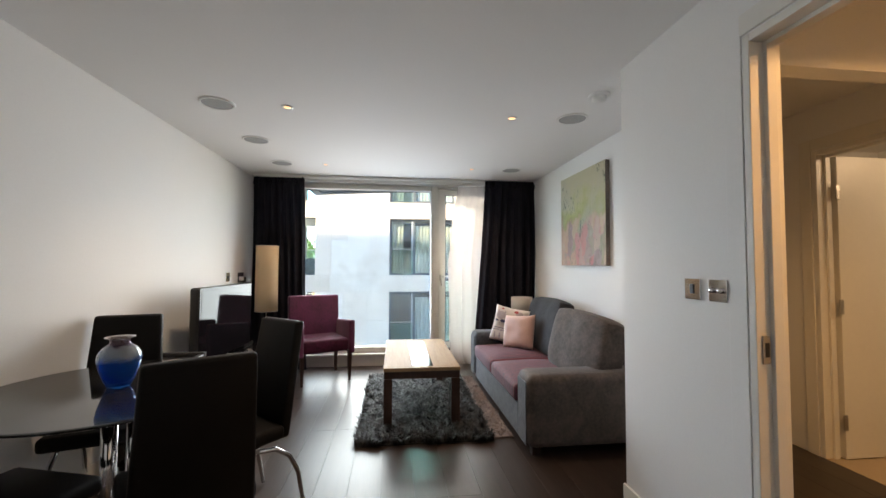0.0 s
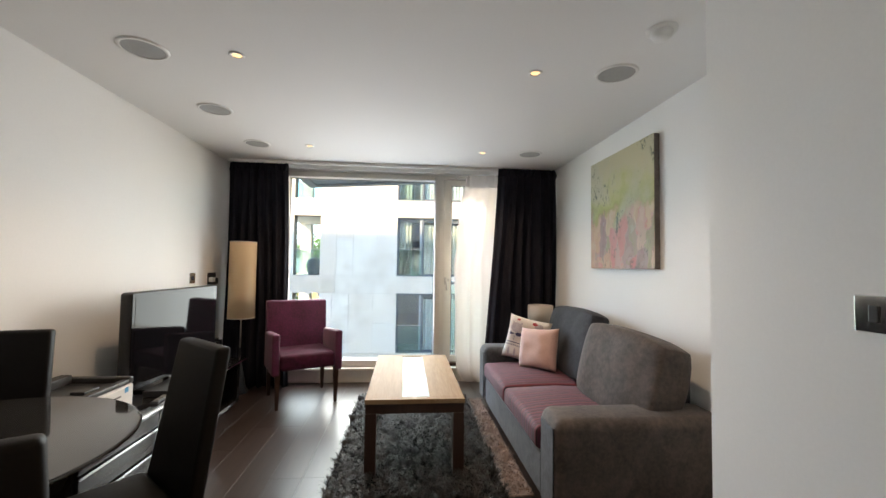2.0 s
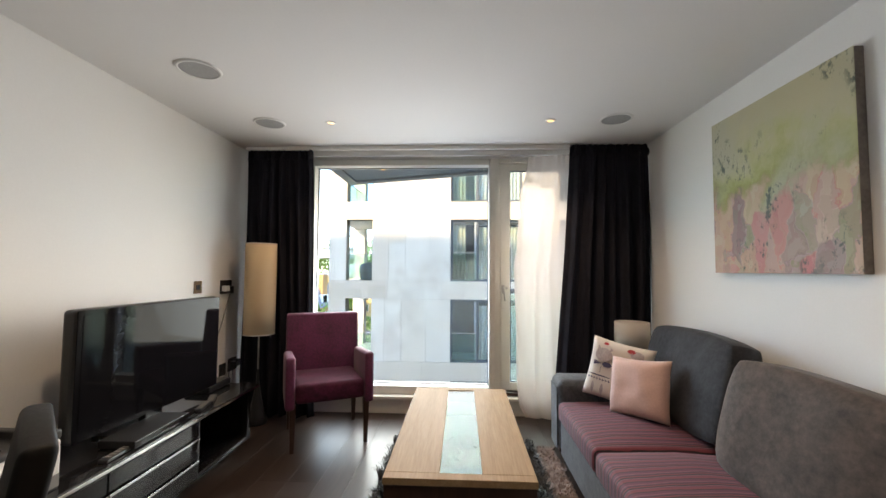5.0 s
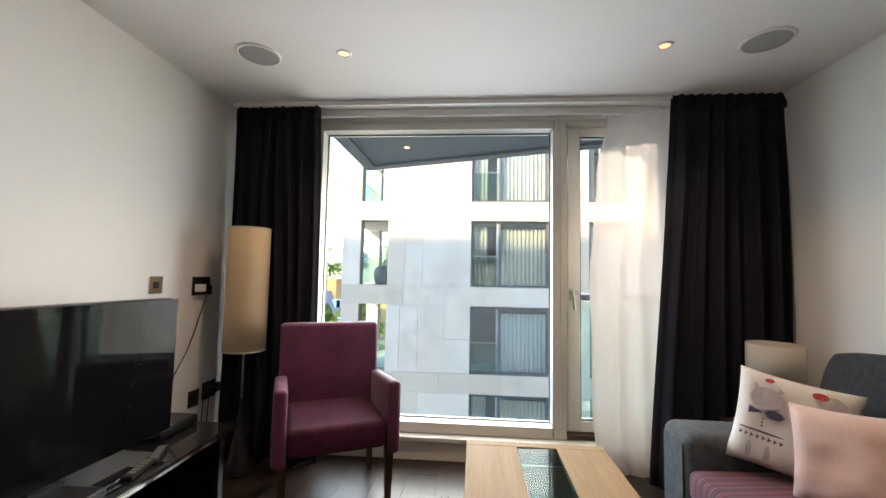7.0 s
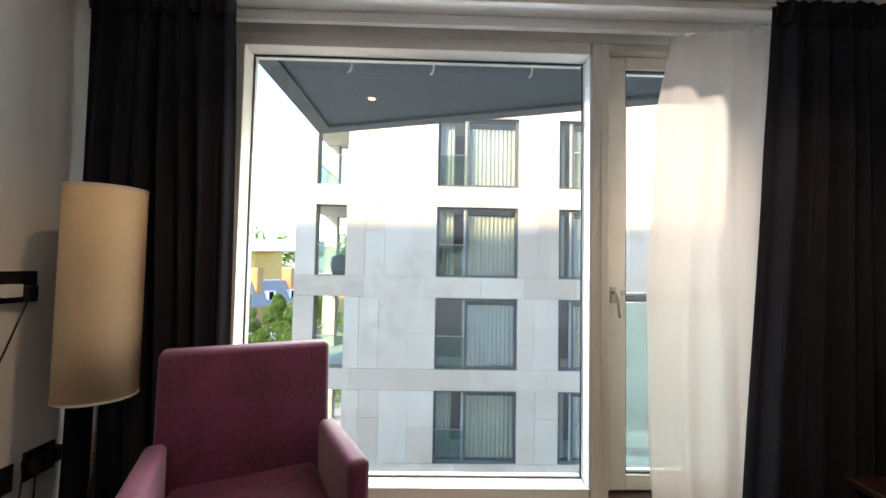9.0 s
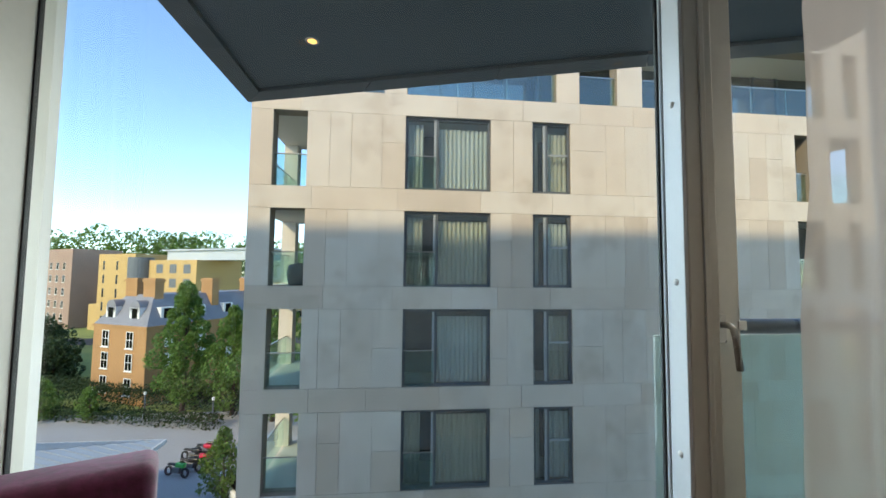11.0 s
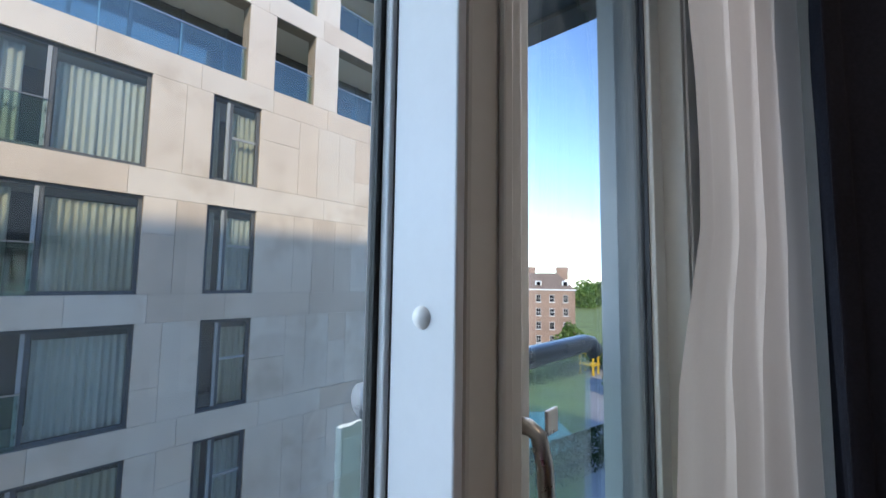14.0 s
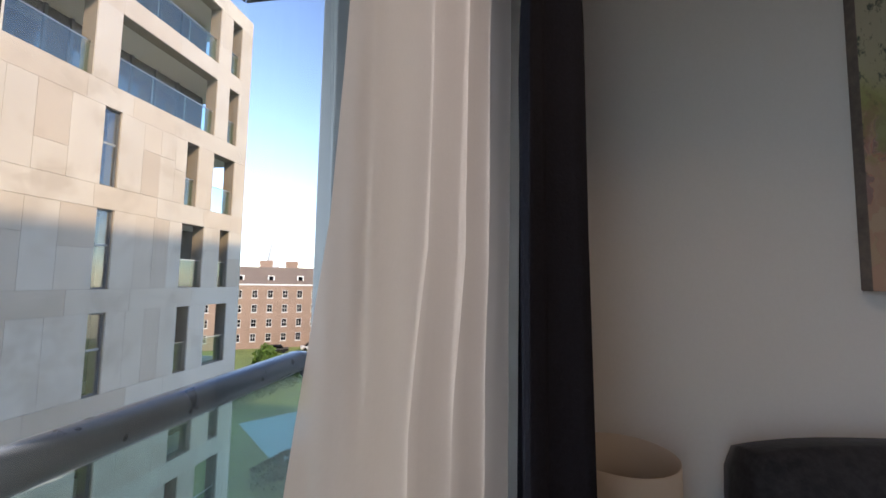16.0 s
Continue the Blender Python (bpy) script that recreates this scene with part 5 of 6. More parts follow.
jb = thing("juliet_balcony", pose(0, 0, 0), "glass balustrade with a dark handrail outside the balcony door", "balustrade")
part("handrail", tube([(0.60, 5.72, 1.095), (0.9, 5.72, 1.095), (1.44, 5.72, 1.095), (1.475, 5.715, 1.09), (1.49, 5.70, 1.06)], 0.027, 16), RAIL, jb, smooth=True)
g = part("glass", blocks((0.56, 5.713, 0.05, 1.47, 5.726, 1.066)), GREENPANE, jb, "pale green glass panel")
g.visible_shadow = False
for x in (0.62, 1.43):
    part("bracket", soft_box(x - 0.02, 5.621, 0.25, x + 0.02, 5.712, 0.30, 0.004), STEEL, jb)
# ---- the apartment building opposite ----
FY, X0, X1 = 16.7, -4.85, 16.45
apt = thing("apartment_building", pose(0, FY, 0), "pale limestone apartment building with grey windows and loggias", "building")
WINS = [(-0.23, 2.47, "W"), (3.83, 5.10, "N"), (10.10, 10.62, "S")]
stone_cells, panels = [], []
rnd = random.Random(5)
openings = []


def segments(holes):
    xs, out = X0, []
    for a, b in sorted(holes):
        if a > xs:
            out.append((xs, a))
        xs = b
    if xs < X1:
        out.append((xs, X1))
    return out


def cut(a, b, z0, z1, joints):
    xs = [a] + [j for j in joints if a + 0.25 < j < b - 0.25] + [b]
    for p, q in zip(xs, xs[1:]):
        if q - p > 0.3 and z1 - z0 > 1.5 and rnd.random() < 0.45:
            zm = z0 + (z1 - z0) * rnd.choice((0.35, 0.5, 0.62))
            panels.append((p, q, z0, zm))
            panels.append((p, q, zm, z1))
        else:
            panels.append((p, q, z0, z1))


for k in range(-4, 4):
    b, t = 0.88 + 3 * k, 3.2 + 3 * k
    if k >= 2:
        holes = [(-4.2, -0.9), (-0.2, 4.65), (5.42, 6.74), (7.6, 9.67), (10.4, 14.45), (15.15, 15.75)]
        kinds = "G" * 6
    else:
        right = [(13.15, 13.72), (14.50, 15.72)] if k % 2 else [(13.15, 14.22), (15.08, 15.62)]
        holes = [(-4.2, -3.2)] + [(a, c) for a, c, _ in WINS] + right
        kinds = "L" + "WNS" + "RR"
    for (a, c), kd in zip(holes, kinds):
        openings.append((a, c, b, t, kd, k))
    shift = rnd.uniform(-0.12, 0.12)
    joints = [j + shift for j in (-2.62, -1.98, -1.05, 3.1, 6.2, 6.85, 7.65, 8.3, 9.1, 11.3, 11.95, 12.55)]
    for a, c in segments(holes):
        stone_cells.append((a, 0.05, b, c, 0.5, t))
        cut(a, c, b, t, joints)
    stone_cells.append((X0, 0.05, t, X1, 0.5, t + 0.68))
    band, x = [], X0
    while x < X1 - 0.4:
        x += rnd.uniform(1.3, 2.8)
        band.append(x)
    cut(X0, X1, t, t + 0.68, band)
stone_cells.append((X0, 0.05, GROUND, X1, 0.5, -11.12))
part("wall", blocks(*stone_cells), JOINT, apt)
# solid block; its dark colour stands in for shade inside the rooms
part("core", blocks((-3.2, 1.9, GROUND, 15.9, 9.0, 12.8)), SHADE_CORE, apt, "solid block coloured dark for the shade of the rooms")
for k in range(-4, 5):
    z = 0.20 + 3 * k
    part("floor_slab", blocks((X0, 0.501, z, X1, 4.0, z + 0.66)), STONE_IN, apt)
part("side_pier", blocks((X0, 3.5, GROUND, X0 + 0.5, 4.0, 12.9)), STONE_IN, apt)
part("side_pier", blocks((X1 - 0.5, 3.5, GROUND, X1, 4.0, 12.9)), STONE_IN, apt)
part("side_pier", blocks((X0, 0.501, 6.2, X0 + 0.45, 0.9, 12.9)), STONE_IN, apt)

shared = {}


def share(name, key, make, material, parent, m, label=""):
    """An object on mesh data that all alike pieces use."""
    if key not in shared:
        shared[key] = mesh_of(name, make(), material)
    ob = piece(name, shared[key], parent, m)
    return tagged(ob, label) if label else ob


def pleats(w, h, folds, amp):
    bm = bmesh.new()
    n = folds * 6
    cols = []
    for i in range(n + 1):
        x, y = w * i / n, amp * math.sin(2 * math.pi * folds * i / n) * (1 + 0.4 * math.sin(i * 0.7))
        cols.append((bm.verts.new((x, y, 0)), bm.verts.new((x, y * 0.6, h))))
    for (a, b), (c, d) in zip(cols, cols[1:]):
        bm.faces.new((a, c, d, b))
    return bm


def far_window(a, c, b, t, kd, k):
    w, h = c - a, t - b
    e = 0.05 if kd == "S" else 0.085
    wd = part("window", blocks((0, 0.10, 0, w, 0.17, e), (0, 0.10, h - e, w, 0.17, h), (0, 0.10, e, e, 0.17, h - e), (w - e, 0.10, e, w, 0.17, h - e), (-0.01, 0.02, -0.03, w + 0.01, 0.17, -0.001)), FARFRAME, apt, "grey framed window with drawn curtains", at=pose(a, 0, b))
    split = {"W": 0.36, "N": 0.36, "S": 0.0}[kd] * w
    i = pose(0, 0, 0)
    if split:
        share("mullion", (kd, "mullion"), lambda: blocks((split - 0.075, 0.085, e, split - 0.006, 0.165, h - e)), FARSASH, wd, i)
        share("mullion", (kd, "mullion", 2), lambda: blocks((split + 0.006, 0.095, e, split + 0.07, 0.165, h - e)), FARFRAME, wd, i)
    lo, hi = (e, split - 0.08) if kd == "W" else (split + 0.075 if split else e, w - e)
    tz = h * (0.46 if kd == "W" else 0.55)
    if kd == "W":
        guard = share("guard_glass", (kd, "guard"), lambda: blocks((lo, 0.055, 0.01, hi + 0.06, 0.063, tz - 0.012)), GREENPANE, wd, i)
        guard.visible_shadow = False
        share("guard_rail", (kd, "rail"), lambda: blocks((lo - 0.03, 0.045, tz - 0.012, hi + 0.08, 0.075, tz + 0.02)), STEEL, wd, i)
        for x, z in ((split - 0.03, h * 0.36), (split - 0.03, h * 0.12), (split + 0.035, h * 0.5)):
            share("latch", (kd, "latch"), lambda: blocks((-0.015, 0.07, -0.05, 0.015, 0.0849, 0.05)), FARFRAME, wd, pose(x, 0, z))
    else:
        share("transom", (kd, "transom"), lambda: blocks((lo, 0.108, tz - 0.03, hi, 0.162, tz + 0.03)), FARSASH, wd, i)
    share("pane", (kd, "pane"), lambda: blocks((e, 0.13, e, w - e, 0.138, h - e)), FARPANE, wd, i)
    mat, nm = (DRAPE_W, "pale") if (k + (kd != "W")) % 2 else (DRAPE, "beige")
    if kd != "S":
        share("drape", (kd, "drape", nm), lambda: pleats(w * 0.58, h - 0.3, 11 if kd == "W" else 5, 0.05), mat, wd, pose(w * 0.40, 0.36, 0.05))
        if (k + 4) % 3:
            share("drape", (kd, "side", nm), lambda: pleats(w * 0.2, h - 0.2, 4, 0.04), mat, wd, pose(0.04, 0.36, 0.05))


def balustrade(a, c, b, key):
    w = c - a
    gl = share("balustrade", (key, round(w, 2)), lambda: blocks((0.02, 0.18, 0.04, w - 0.02, 0.192, 1.0)), GREENPANE, apt, pose(a, 0, b), "green glass balustrade")
    share("handrail", (key, "rail", round(w, 2)), lambda: blocks((0, 0.165, 1.0, w, 0.205, 1.03)), STEEL, gl, pose(0, 0, 0))
    n = max(1, round(w / 1.5))
    for j in range(1, n):
        share("stanchion", "stanchion", lambda: blocks((-0.015, 0.195, 0.0, 0.015, 0.225, 1.0)), STEEL, gl, pose(w * j / n, 0, 0))


for a, c, b, t, kd, k in openings:
    if kd in "WNS":
        far_window(a, c, b, t, kd, k)
    else:
        balustrade(a, c, b, kd)
        if kd == "L":
            sb = part("side_balustrade", blocks((0.3, 0.5, 0.04, 0.312, 3.5, 1.0)), GREENPANE, apt, at=pose(X0, 0, b))
            part("handrail", blocks((0.285, 0.5, 1.0, 0.327, 3.5, 1.03)), STEEL, sb)
        elif kd == "G" and c - a > 2 and a > -1:
            n = round((c - a) / 1.1)
            dr = part("balcony_doors", blocks(*[((c - a) * j / n - 0.04, 1.80, 0, (c - a) * j / n + 0.04, 1.88, t - b) for j in range(n + 1)]), FARFRAME, apt, "grey framed balcony doors", at=pose(a, 0, b))
            part("pane", blocks((0, 1.84, 0.05, c - a, 1.85, t - b - 0.05)), FARPANE, dr)
        elif kd == "R" and c - a > 0.9:
            part("balcony_door", blocks((0.05, 1.78, 0, 0.12, 1.88, t - b), (c - a - 0.12, 1.78, 0, c - a - 0.05, 1.88, t - b), ((c - a) / 2 - 0.04, 1.78, 0, (c - a) / 2 + 0.04, 1.88, t - b)), FARFRAME, apt, at=pose(a, 0, b))
# dark round planter on one loggia
part("planter", lathe([(0.0001, 0), (0.28, 0), (0.36, 0.35), (0.30, 0.62), (0.0001, 0.72)], 20), BLACKPL, apt, "dark covered grill on the loggia", smooth=True, at=pose(-3.55, 0.9, 0.88))

# ---- ground and streets ----
structure("ground", blocks((-900, -60, GROUND - 1, 900, 1500, GROUND)), GRASS, "grass and gardens between the buildings")
structure("pavement_plaza", blocks((-34, 8, GROUND, 18, 47, GROUND + 0.02)), PAVING, "grey paved courtyard")
structure("road", blocks((-200, 86, GROUND, 60, 94, GROUND + 0.02)), ASPHALT, "asphalt street")


def leaf_cloud(count, place, size, seed):
    rnd = random.Random(seed)
    verts, faces = [], []
    for _ in range(count):
        p = place(rnd)
        n = Vector((rnd.uniform(-1, 1), rnd.uniform(-1, 1), rnd.uniform(-0.2, 1))).normalized()
        u = n.orthogonal().normalized()
        w = n.cross(u)
        s = size * rnd.uniform(0.6, 1.3)
        b = len(verts)
        verts += [tuple(p + u * s), tuple(p + w * s * 0.7), tuple(p - u * s), tuple(p - w * s * 0.7)]
        faces.append((b, b + 1, b + 2, b + 3))
    me = bpy.data.meshes.new("leaves")
    me.from_pydata(verts, [], faces)
    return me


def tree(x, y, height, spread, seed, material, count=5000, leaf_size=0.16, cone=0.3, label="leafy green street tree"):
    t = thing("tree", pose(x, y, GROUND), label, "tree")
    rnd = random.Random(seed)
    part("trunk", tube([(0, 0, 0), (0.08, 0.05, height * 0.3), (0.0, 0.1, height * 0.6), (0.05, 0.0, height * 0.92)], 0.02 * height, 8, 0.03), BARK, t, smooth=True)
    clumps = []
    for i in range(34):
        f = 0.14 + 0.84 * i / 33
        r = spread * (math.sin(math.pi * min(1, f * 0.95 + 0.06)) ** 0.7) * (1 - cone * f) * rnd.uniform(0.45, 1.0)
        a = i * 2.4 + rnd.uniform(-0.4, 0.4)
        c = Vector((r * math.cos(a), r * math.sin(a), height * f))
        clumps.append((c, spread * rnd.uniform(0.25, 0.45) * (1.1 - cone * f)))
        if i % 4 == 0:
            part("limb", tube([(0, 0, height * f * 0.75), tuple(c * 0.6 + Vector((0, 0, height * f * 0.32))), tuple(c)], 0.05, 6, 0.015), BARK, t)
    def place(r):
        c, s = r.choice(clumps)
        d = Vector((r.gauss(0, 1), r.gauss(0, 1), r.gauss(0, 0.8)))
        return c + d.normalized() * s * r.uniform(0.6, 1.0)
    me = leaf_cloud(count, place, leaf_size, seed)
    me.materials.append(material)
    cr = new("crown", me)
    cr.parent = t
    return t


tree(-21.2, 46.5, 12.4, 3.3, 1, LEAF, 16000, 0.12, 0.55)
tree(-16.4, 46.0, 10.2, 2.8, 2, LEAF, 12000, 0.12, 0.45)
tree(-10.8, 30.6, 4.2, 1.3, 3, LEAF, 4000, 0.08, 0.4)
tree(-12.0, 44.0, 12.0, 3.5, 4, LEAF, 9000, 0.13, 0.3)
tree(-6.5, 40.0, 10.5, 3.2, 5, LEAF, 8000, 0.13, 0.3)
tree(-33.0, 45.5, 3.6, 1.6, 6, LEAF, 3000, 0.09, 0.2)
tree(-28.5, 45.0, 3.0, 1.0, 7, LEAF, 2000, 0.08, 0.2)
for i, (x, y, h) in enumerate(((62, 33, 7), (52, 21, 6), (66, 26, 8), (74, 24, 9), (48, 35, 5), (58, 16, 7), (84, 30, 9))):
    tree(x, y, h, h * 0.42, 20 + i, LEAF, 2600, 0.22, 0.2, "green tree in the park")


for i, (x, y, h) in enumerate(((-41, 57, 5), (-46, 62, 7), (-52, 65, 8), (-58, 69, 8.5), (-64, 75, 9), (-71, 80, 10), (-49, 57, 6))):
    tree(x, y, h, h * 0.5, 50 + i, LEAF_D, 3500, 0.2, 0.15, "dark green garden tree beside the brick house")


def hedge(x0, y0, x1, y1, width, height, seed, label="dark clipped hedge"):
    a, b = Vector((x0, y0, GROUND)), Vector((x1, y1, GROUND))
    side = (b - a).normalized().cross(Vector((0, 0, 1)))
    n = int((b - a).length * width * 60)
    def place(r):
        z = height * (1 - r.random() ** 3)
        w = width / 2 * r.choice((-1, 1)) if r.random() < 0.6 else r.uniform(-width / 2, width / 2)
        k = 1 + 0.25 * noise.noise(Vector((z, w, r.random() * 3)))
        return a.lerp(b, r.random()) + side * w * k + Vector((0, 0, z * k))
    me = leaf_cloud(min(n * 3, 20000), place, 0.10, seed)
    me.materials.append(LEAF_D)
    tagged(new("hedge", me), label, "hedge", kind="stuff")


hedge(-44, 53.5, -15, 46.5, 3.0, 2.0, 31)
hedge(-40, 47.8, -16, 42.5, 1.2, 1.0, 32)
hedge(-60, 62, -40, 55, 6.0, 4.0, 33)
hedge(-80, 78, -48, 62, 8.0, 5.0, 36)
hedge(30, 36, 80, 30, 3.0, 1.4, 34, "low green shrubs along the park")
hedge(25, 20, 60, 12, 3.0, 1.2, 35, "low green shrubs along the park")


def treeline(x0, y0, x1, y1, height, seed, count):
    a, b = Vector((x0, y0, GROUND)), Vector((x1, y1, GROUND))
    rnd = random.Random(seed)
    clumps = [(a.lerp(b, rnd.random()) + Vector((rnd.uniform(-12, 12), rnd.uniform(-12, 12), 0)), height * rnd.uniform(0.62, 1.0), height * rnd.uniform(0.2, 0.36)) for _ in range(120)]
    def place(r):
        c, h, s = r.choice(clumps)
        d = Vector((r.gauss(0, 1), r.gauss(0, 1), r.gauss(0, 1))).normalized()
        p = c + Vector((0, 0, h - s)) + d * s * r.uniform(0.8, 1.0)
        if r.random() < 0.4:
            p.z = GROUND + r.random() * h * 0.7
        return p
    me = leaf_cloud(count * 3, place, 0.85, seed)
    me.materials.append(LEAF)
    tagged(new("far_trees", me), "distant line of green trees on the skyline", "trees", kind="stuff")


treeline(-330, 190, -60, 330, 43, 41, 18000)
treeline(-60, 330, 60, 340, 22, 42, 6000)
treeline(150, 160, 330, 40, 17, 43, 8000)


# ---- houses ----
def sash(parent, x, z, w, h, material=WHITEPAINT, sill=True):
    """A white sash window proud of a wall in the local xz plane that faces -y."""
    fr = share("window", ("sash", w, h), lambda: blocks((0, -0.03, 0, w, 0.02, 0.07), (0, -0.03, h - 0.07, w, 0.02, h), (0, -0.03, 0.07, 0.07, 0.02, h - 0.07), (w - 0.07, -0.03, 0.07, w, 0.02, h - 0.07), (0.07, -0.02, h / 2 - 0.035, w - 0.07, 0.01, h / 2 + 0.035), (w / 2 - 0.02, -0.015, 0.07, w / 2 + 0.02, 0.01, h / 2 - 0.035), (w / 2 - 0.02, -0.015, h / 2 + 0.035, w / 2 + 0.02, 0.01, h - 0.07)), material, parent, pose(x, 0, z))
    share("pane", ("sashpane", w, h), lambda: blocks((0.07, -0.005, 0.07, w - 0.07, -0.002, h - 0.07)), SCREEN, fr, pose(0, 0, 0))
    if sill:
        share("sill", ("sashsill", w), lambda: blocks((-0.08, -0.10, -0.10, w + 0.08, 0.0, -0.001)), material, fr, pose(0, 0, 0))


oh = thing("brick_house", pose(-26.2, 48.9, GROUND, 0, 0, -24.6), "orange brick house with a slate mansard roof and dormers", "house")
part("wall", blocks((-8.1, 0.05, 0, 0, 22, 8.0)), BRICK_O, oh)
part("cornice", blocks((-8.2, -0.08, 7.8, 0.1, 22.1, 8.05)), BRICK_O, oh)


def mansard(x0, x1, y0, y1, z0, z1, inset):
    bm = bmesh.new()
    lo = [bm.verts.new(p) for p in ((x0, y0, z0), (x1, y0, z0), (x1, y1, z0), (x0, y1, z0))]
    hi = [bm.verts.new(p) for p in ((x0 + inset, y0 + inset, z1), (x1 - inset, y0 + inset, z1), (x1 - inset, y1 - inset, z1), (x0 + inset, y1 - inset, z1))]
    for i in range(4):
        bm.faces.new((lo[i], lo[(i + 1) % 4], hi[(i + 1) % 4], hi[i]))
    bm.faces.new(hi)
    bm.faces.new(list(reversed(lo)))
    return bm


part("roof", mansard(-8.1, 0.0, 0.05, 22, 8.06, 11.2, 2.0), SLATE, oh, "grey slate mansard roof")
for z in (0.9, 3.4, 5.7):
    for x in (-6.6, -2.9):
        sash(oh, x, z, 1.05, 1.75)
for x in (-6.3, -2.6):
    dm = part("dormer", blocks((x - 0.75, 0.5, 8.2, x + 0.75, 2.4, 9.9)), WHITEPAINT, oh, "white dormer")
    part("arch", lathe([(0.0001, 0), (0.75, 0), (0.75, 1.9), (0.0001, 1.9)], 20), SLATE, dm, at=pose(x, 0.5, 9.9, -90, 0, 0))
    part("pane", blocks((x - 0.4, 0.49, 8.5, x + 0.4, 0.498, 9.8)), SCREEN, dm)
for y in (2.5, 6.5, 10.5, 14.5, 18.5):
    for z in (3.4, 5.7):
        part("window", blocks((0.002, y - 0.5, z, 0.06, y + 0.5, z + 1.7)), WHITEPAINT, oh)
    dm = part("dormer", blocks((-2.2, y - 0.7, 8.2, -0.45, y + 0.7, 9.9)), WHITEPAINT, oh, "white dormer")
    part("pane", blocks((-0.449, y - 0.4, 8.5, -0.44, y + 0.4, 9.8)), SCREEN, dm)
for x, y in ((-5.4, 2.4), (-2.6, 2.4), (-1.9, 9.0), (-1.9, 15.0)):
    part("chimney", blocks((x - 0.9, y - 0.5, 9.5, x + 0.9, y + 0.5, 13.0), (x - 1.0, y - 0.6, 12.6, x + 1.0, y + 0.6, 12.85)), BRICK_O, oh, "brick chimney stack")

yb = thing("yellow_brick_block", pose(-63, 101, GROUND, 0, 0, -30), "modern yellow brick apartment block with flat roofs", "building")
part("wall", blocks((-8, 0, 0, 6, 12, 17.6), (-12.5, 0.6, 0, -8, 12, 6.0), (6, 1.5, 0, 24, 12, 16.2)), BRICK_Y, yb)
part("stair_tower", lathe([(2.4, 0), (2.4, 16.8), (0.0001, 16.8)], 24), FARFRAME, yb, "blue-grey glazed stair tower", at=pose(6.0, 1.2, 0))
part("penthouse", blocks((12, 3, 16.2, 40, 10, 18.2), (11, 2.5, 18.2, 41, 10.5, 18.5)), ZINC, yb, "pale set-back top storey")
for x in (-6.2, -1.0):
    for i in range(5):
        sash(yb, x, 1.6 + i * 3.1, 0.7, 2.0, FARFRAME, False)
for x in (11.0, 15.5, 20.0):
    for i in range(5):
        part("window", blocks((x, 1.45, 1.4 + 3 * i, x + 2.2, 1.52, 3.3 + 3 * i)), FARFRAME, yb)
bb = thing("brown_brick_block", pose(-89.7, 116.5, GROUND, 0, 0, -35), "dark brown brick block with white windows", "building")
part("wall", blocks((-14, 0, 0, 14, 10, 19)), BRICK_R, bb)
for i in range(5):
    for x in (-11, -7, -3, 1, 5, 9):
        sash(bb, x, 1.6 + i * 3.1, 1.4, 1.7)
lb = thing("long_low_block", pose(-38, 122, GROUND, 0, 0, -14), "long pale block with a grey flat roof", "building")
part("wall", blocks((-22, 0, 0, 40, 12, 11.5)), BRICK_Y, lb)
part("roof", blocks((-22.6, -0.6, 11.5, 40.6, 12.6, 12.3)), ZINC, lb)
part("upper_storey", blocks((2, 2, 12.3, 34, 10, 15.5)), ZINC, lb)
for i in range(3):
    for j in range(14):
        sash(lb, -20 + j * 4.2, 1.5 + i * 3.2, 1.8, 1.9, WHITEPAINT, False)

br = thing("brick_mansion_block", pose(80.6, 40.2, GROUND, 0, 0, -58.5), "long red-brown brick mansion block with white sash windows", "building")
BL = 46.0
part("wall", blocks((-BL, 0.03, 0, 0, 11, 12.4)), BRICK_R, br)
part("cornice", blocks((-BL - 0.2, -0.2, 12.2, 0.2, 11.2, 12.5)), WHITEPAINT, br)
part("roof", mansard(-BL, 0, 0.0, 11, 12.5, 15.9, 3.2), BROWNROOF, br, "steep brown tiled roof")
for j in range(16):
    x = -2.4 - j * 2.75
    for i in range(4):
        sash(br, x, 1.35 + i * 2.8, 1.0, 1.55)
    if j % 2 == 0:
        dm = part("dormer", blocks((x - 0.1, 0.7, 12.8, x + 1.2, 2.6, 14.2)), WHITEPAINT, br, "white dormer")
        part("pane", blocks((x + 0.15, 0.69, 13.0, x + 0.95, 0.698, 14.0)), SCREEN, dm)
for x in (-2, -9, -14, -22, -30, -38):
    part("chimney", blocks((x - 1.2, 4.5, 14.5, x + 1.2, 6.0, 17.3), (x - 1.35, 4.4, 16.7, x + 1.35, 6.1, 17.0)), BRICK_R, br, "brick chimney stack")
sp = thing("church_spire", pose(136, 90, GROUND), "slender white church spire", "church")
part("tower", blocks((-2.6, -2.6, 0, 2.6, 2.6, 17)), SPIRE, sp)
part("spire", lathe([(2.6, 17), (0.05, 29.3)], 8, True), SPIRE, sp)

# ---- park and courtyard ----
structure("path_park", prism([(26, 16), (27.5, 14), (70, 31), (69, 33.5)], GROUND, GROUND + 0.02), PAVING, "pale park path")
structure("playground", prism([(29, 22), (34, 19), (41, 26), (36, 30)], GROUND, GROUND + 0.024), PLAY, "turquoise rubber playground surface")
structure("lane", prism([(20, 14), (24, 11), (60, 6), (60, 2), (20, 2)], GROUND, GROUND + 0.022), ASPHALT, "asphalt lane beside the park")
pf = thing("climbing_frame", pose(62, 30, GROUND), "yellow play tower in the park", "play equipment")
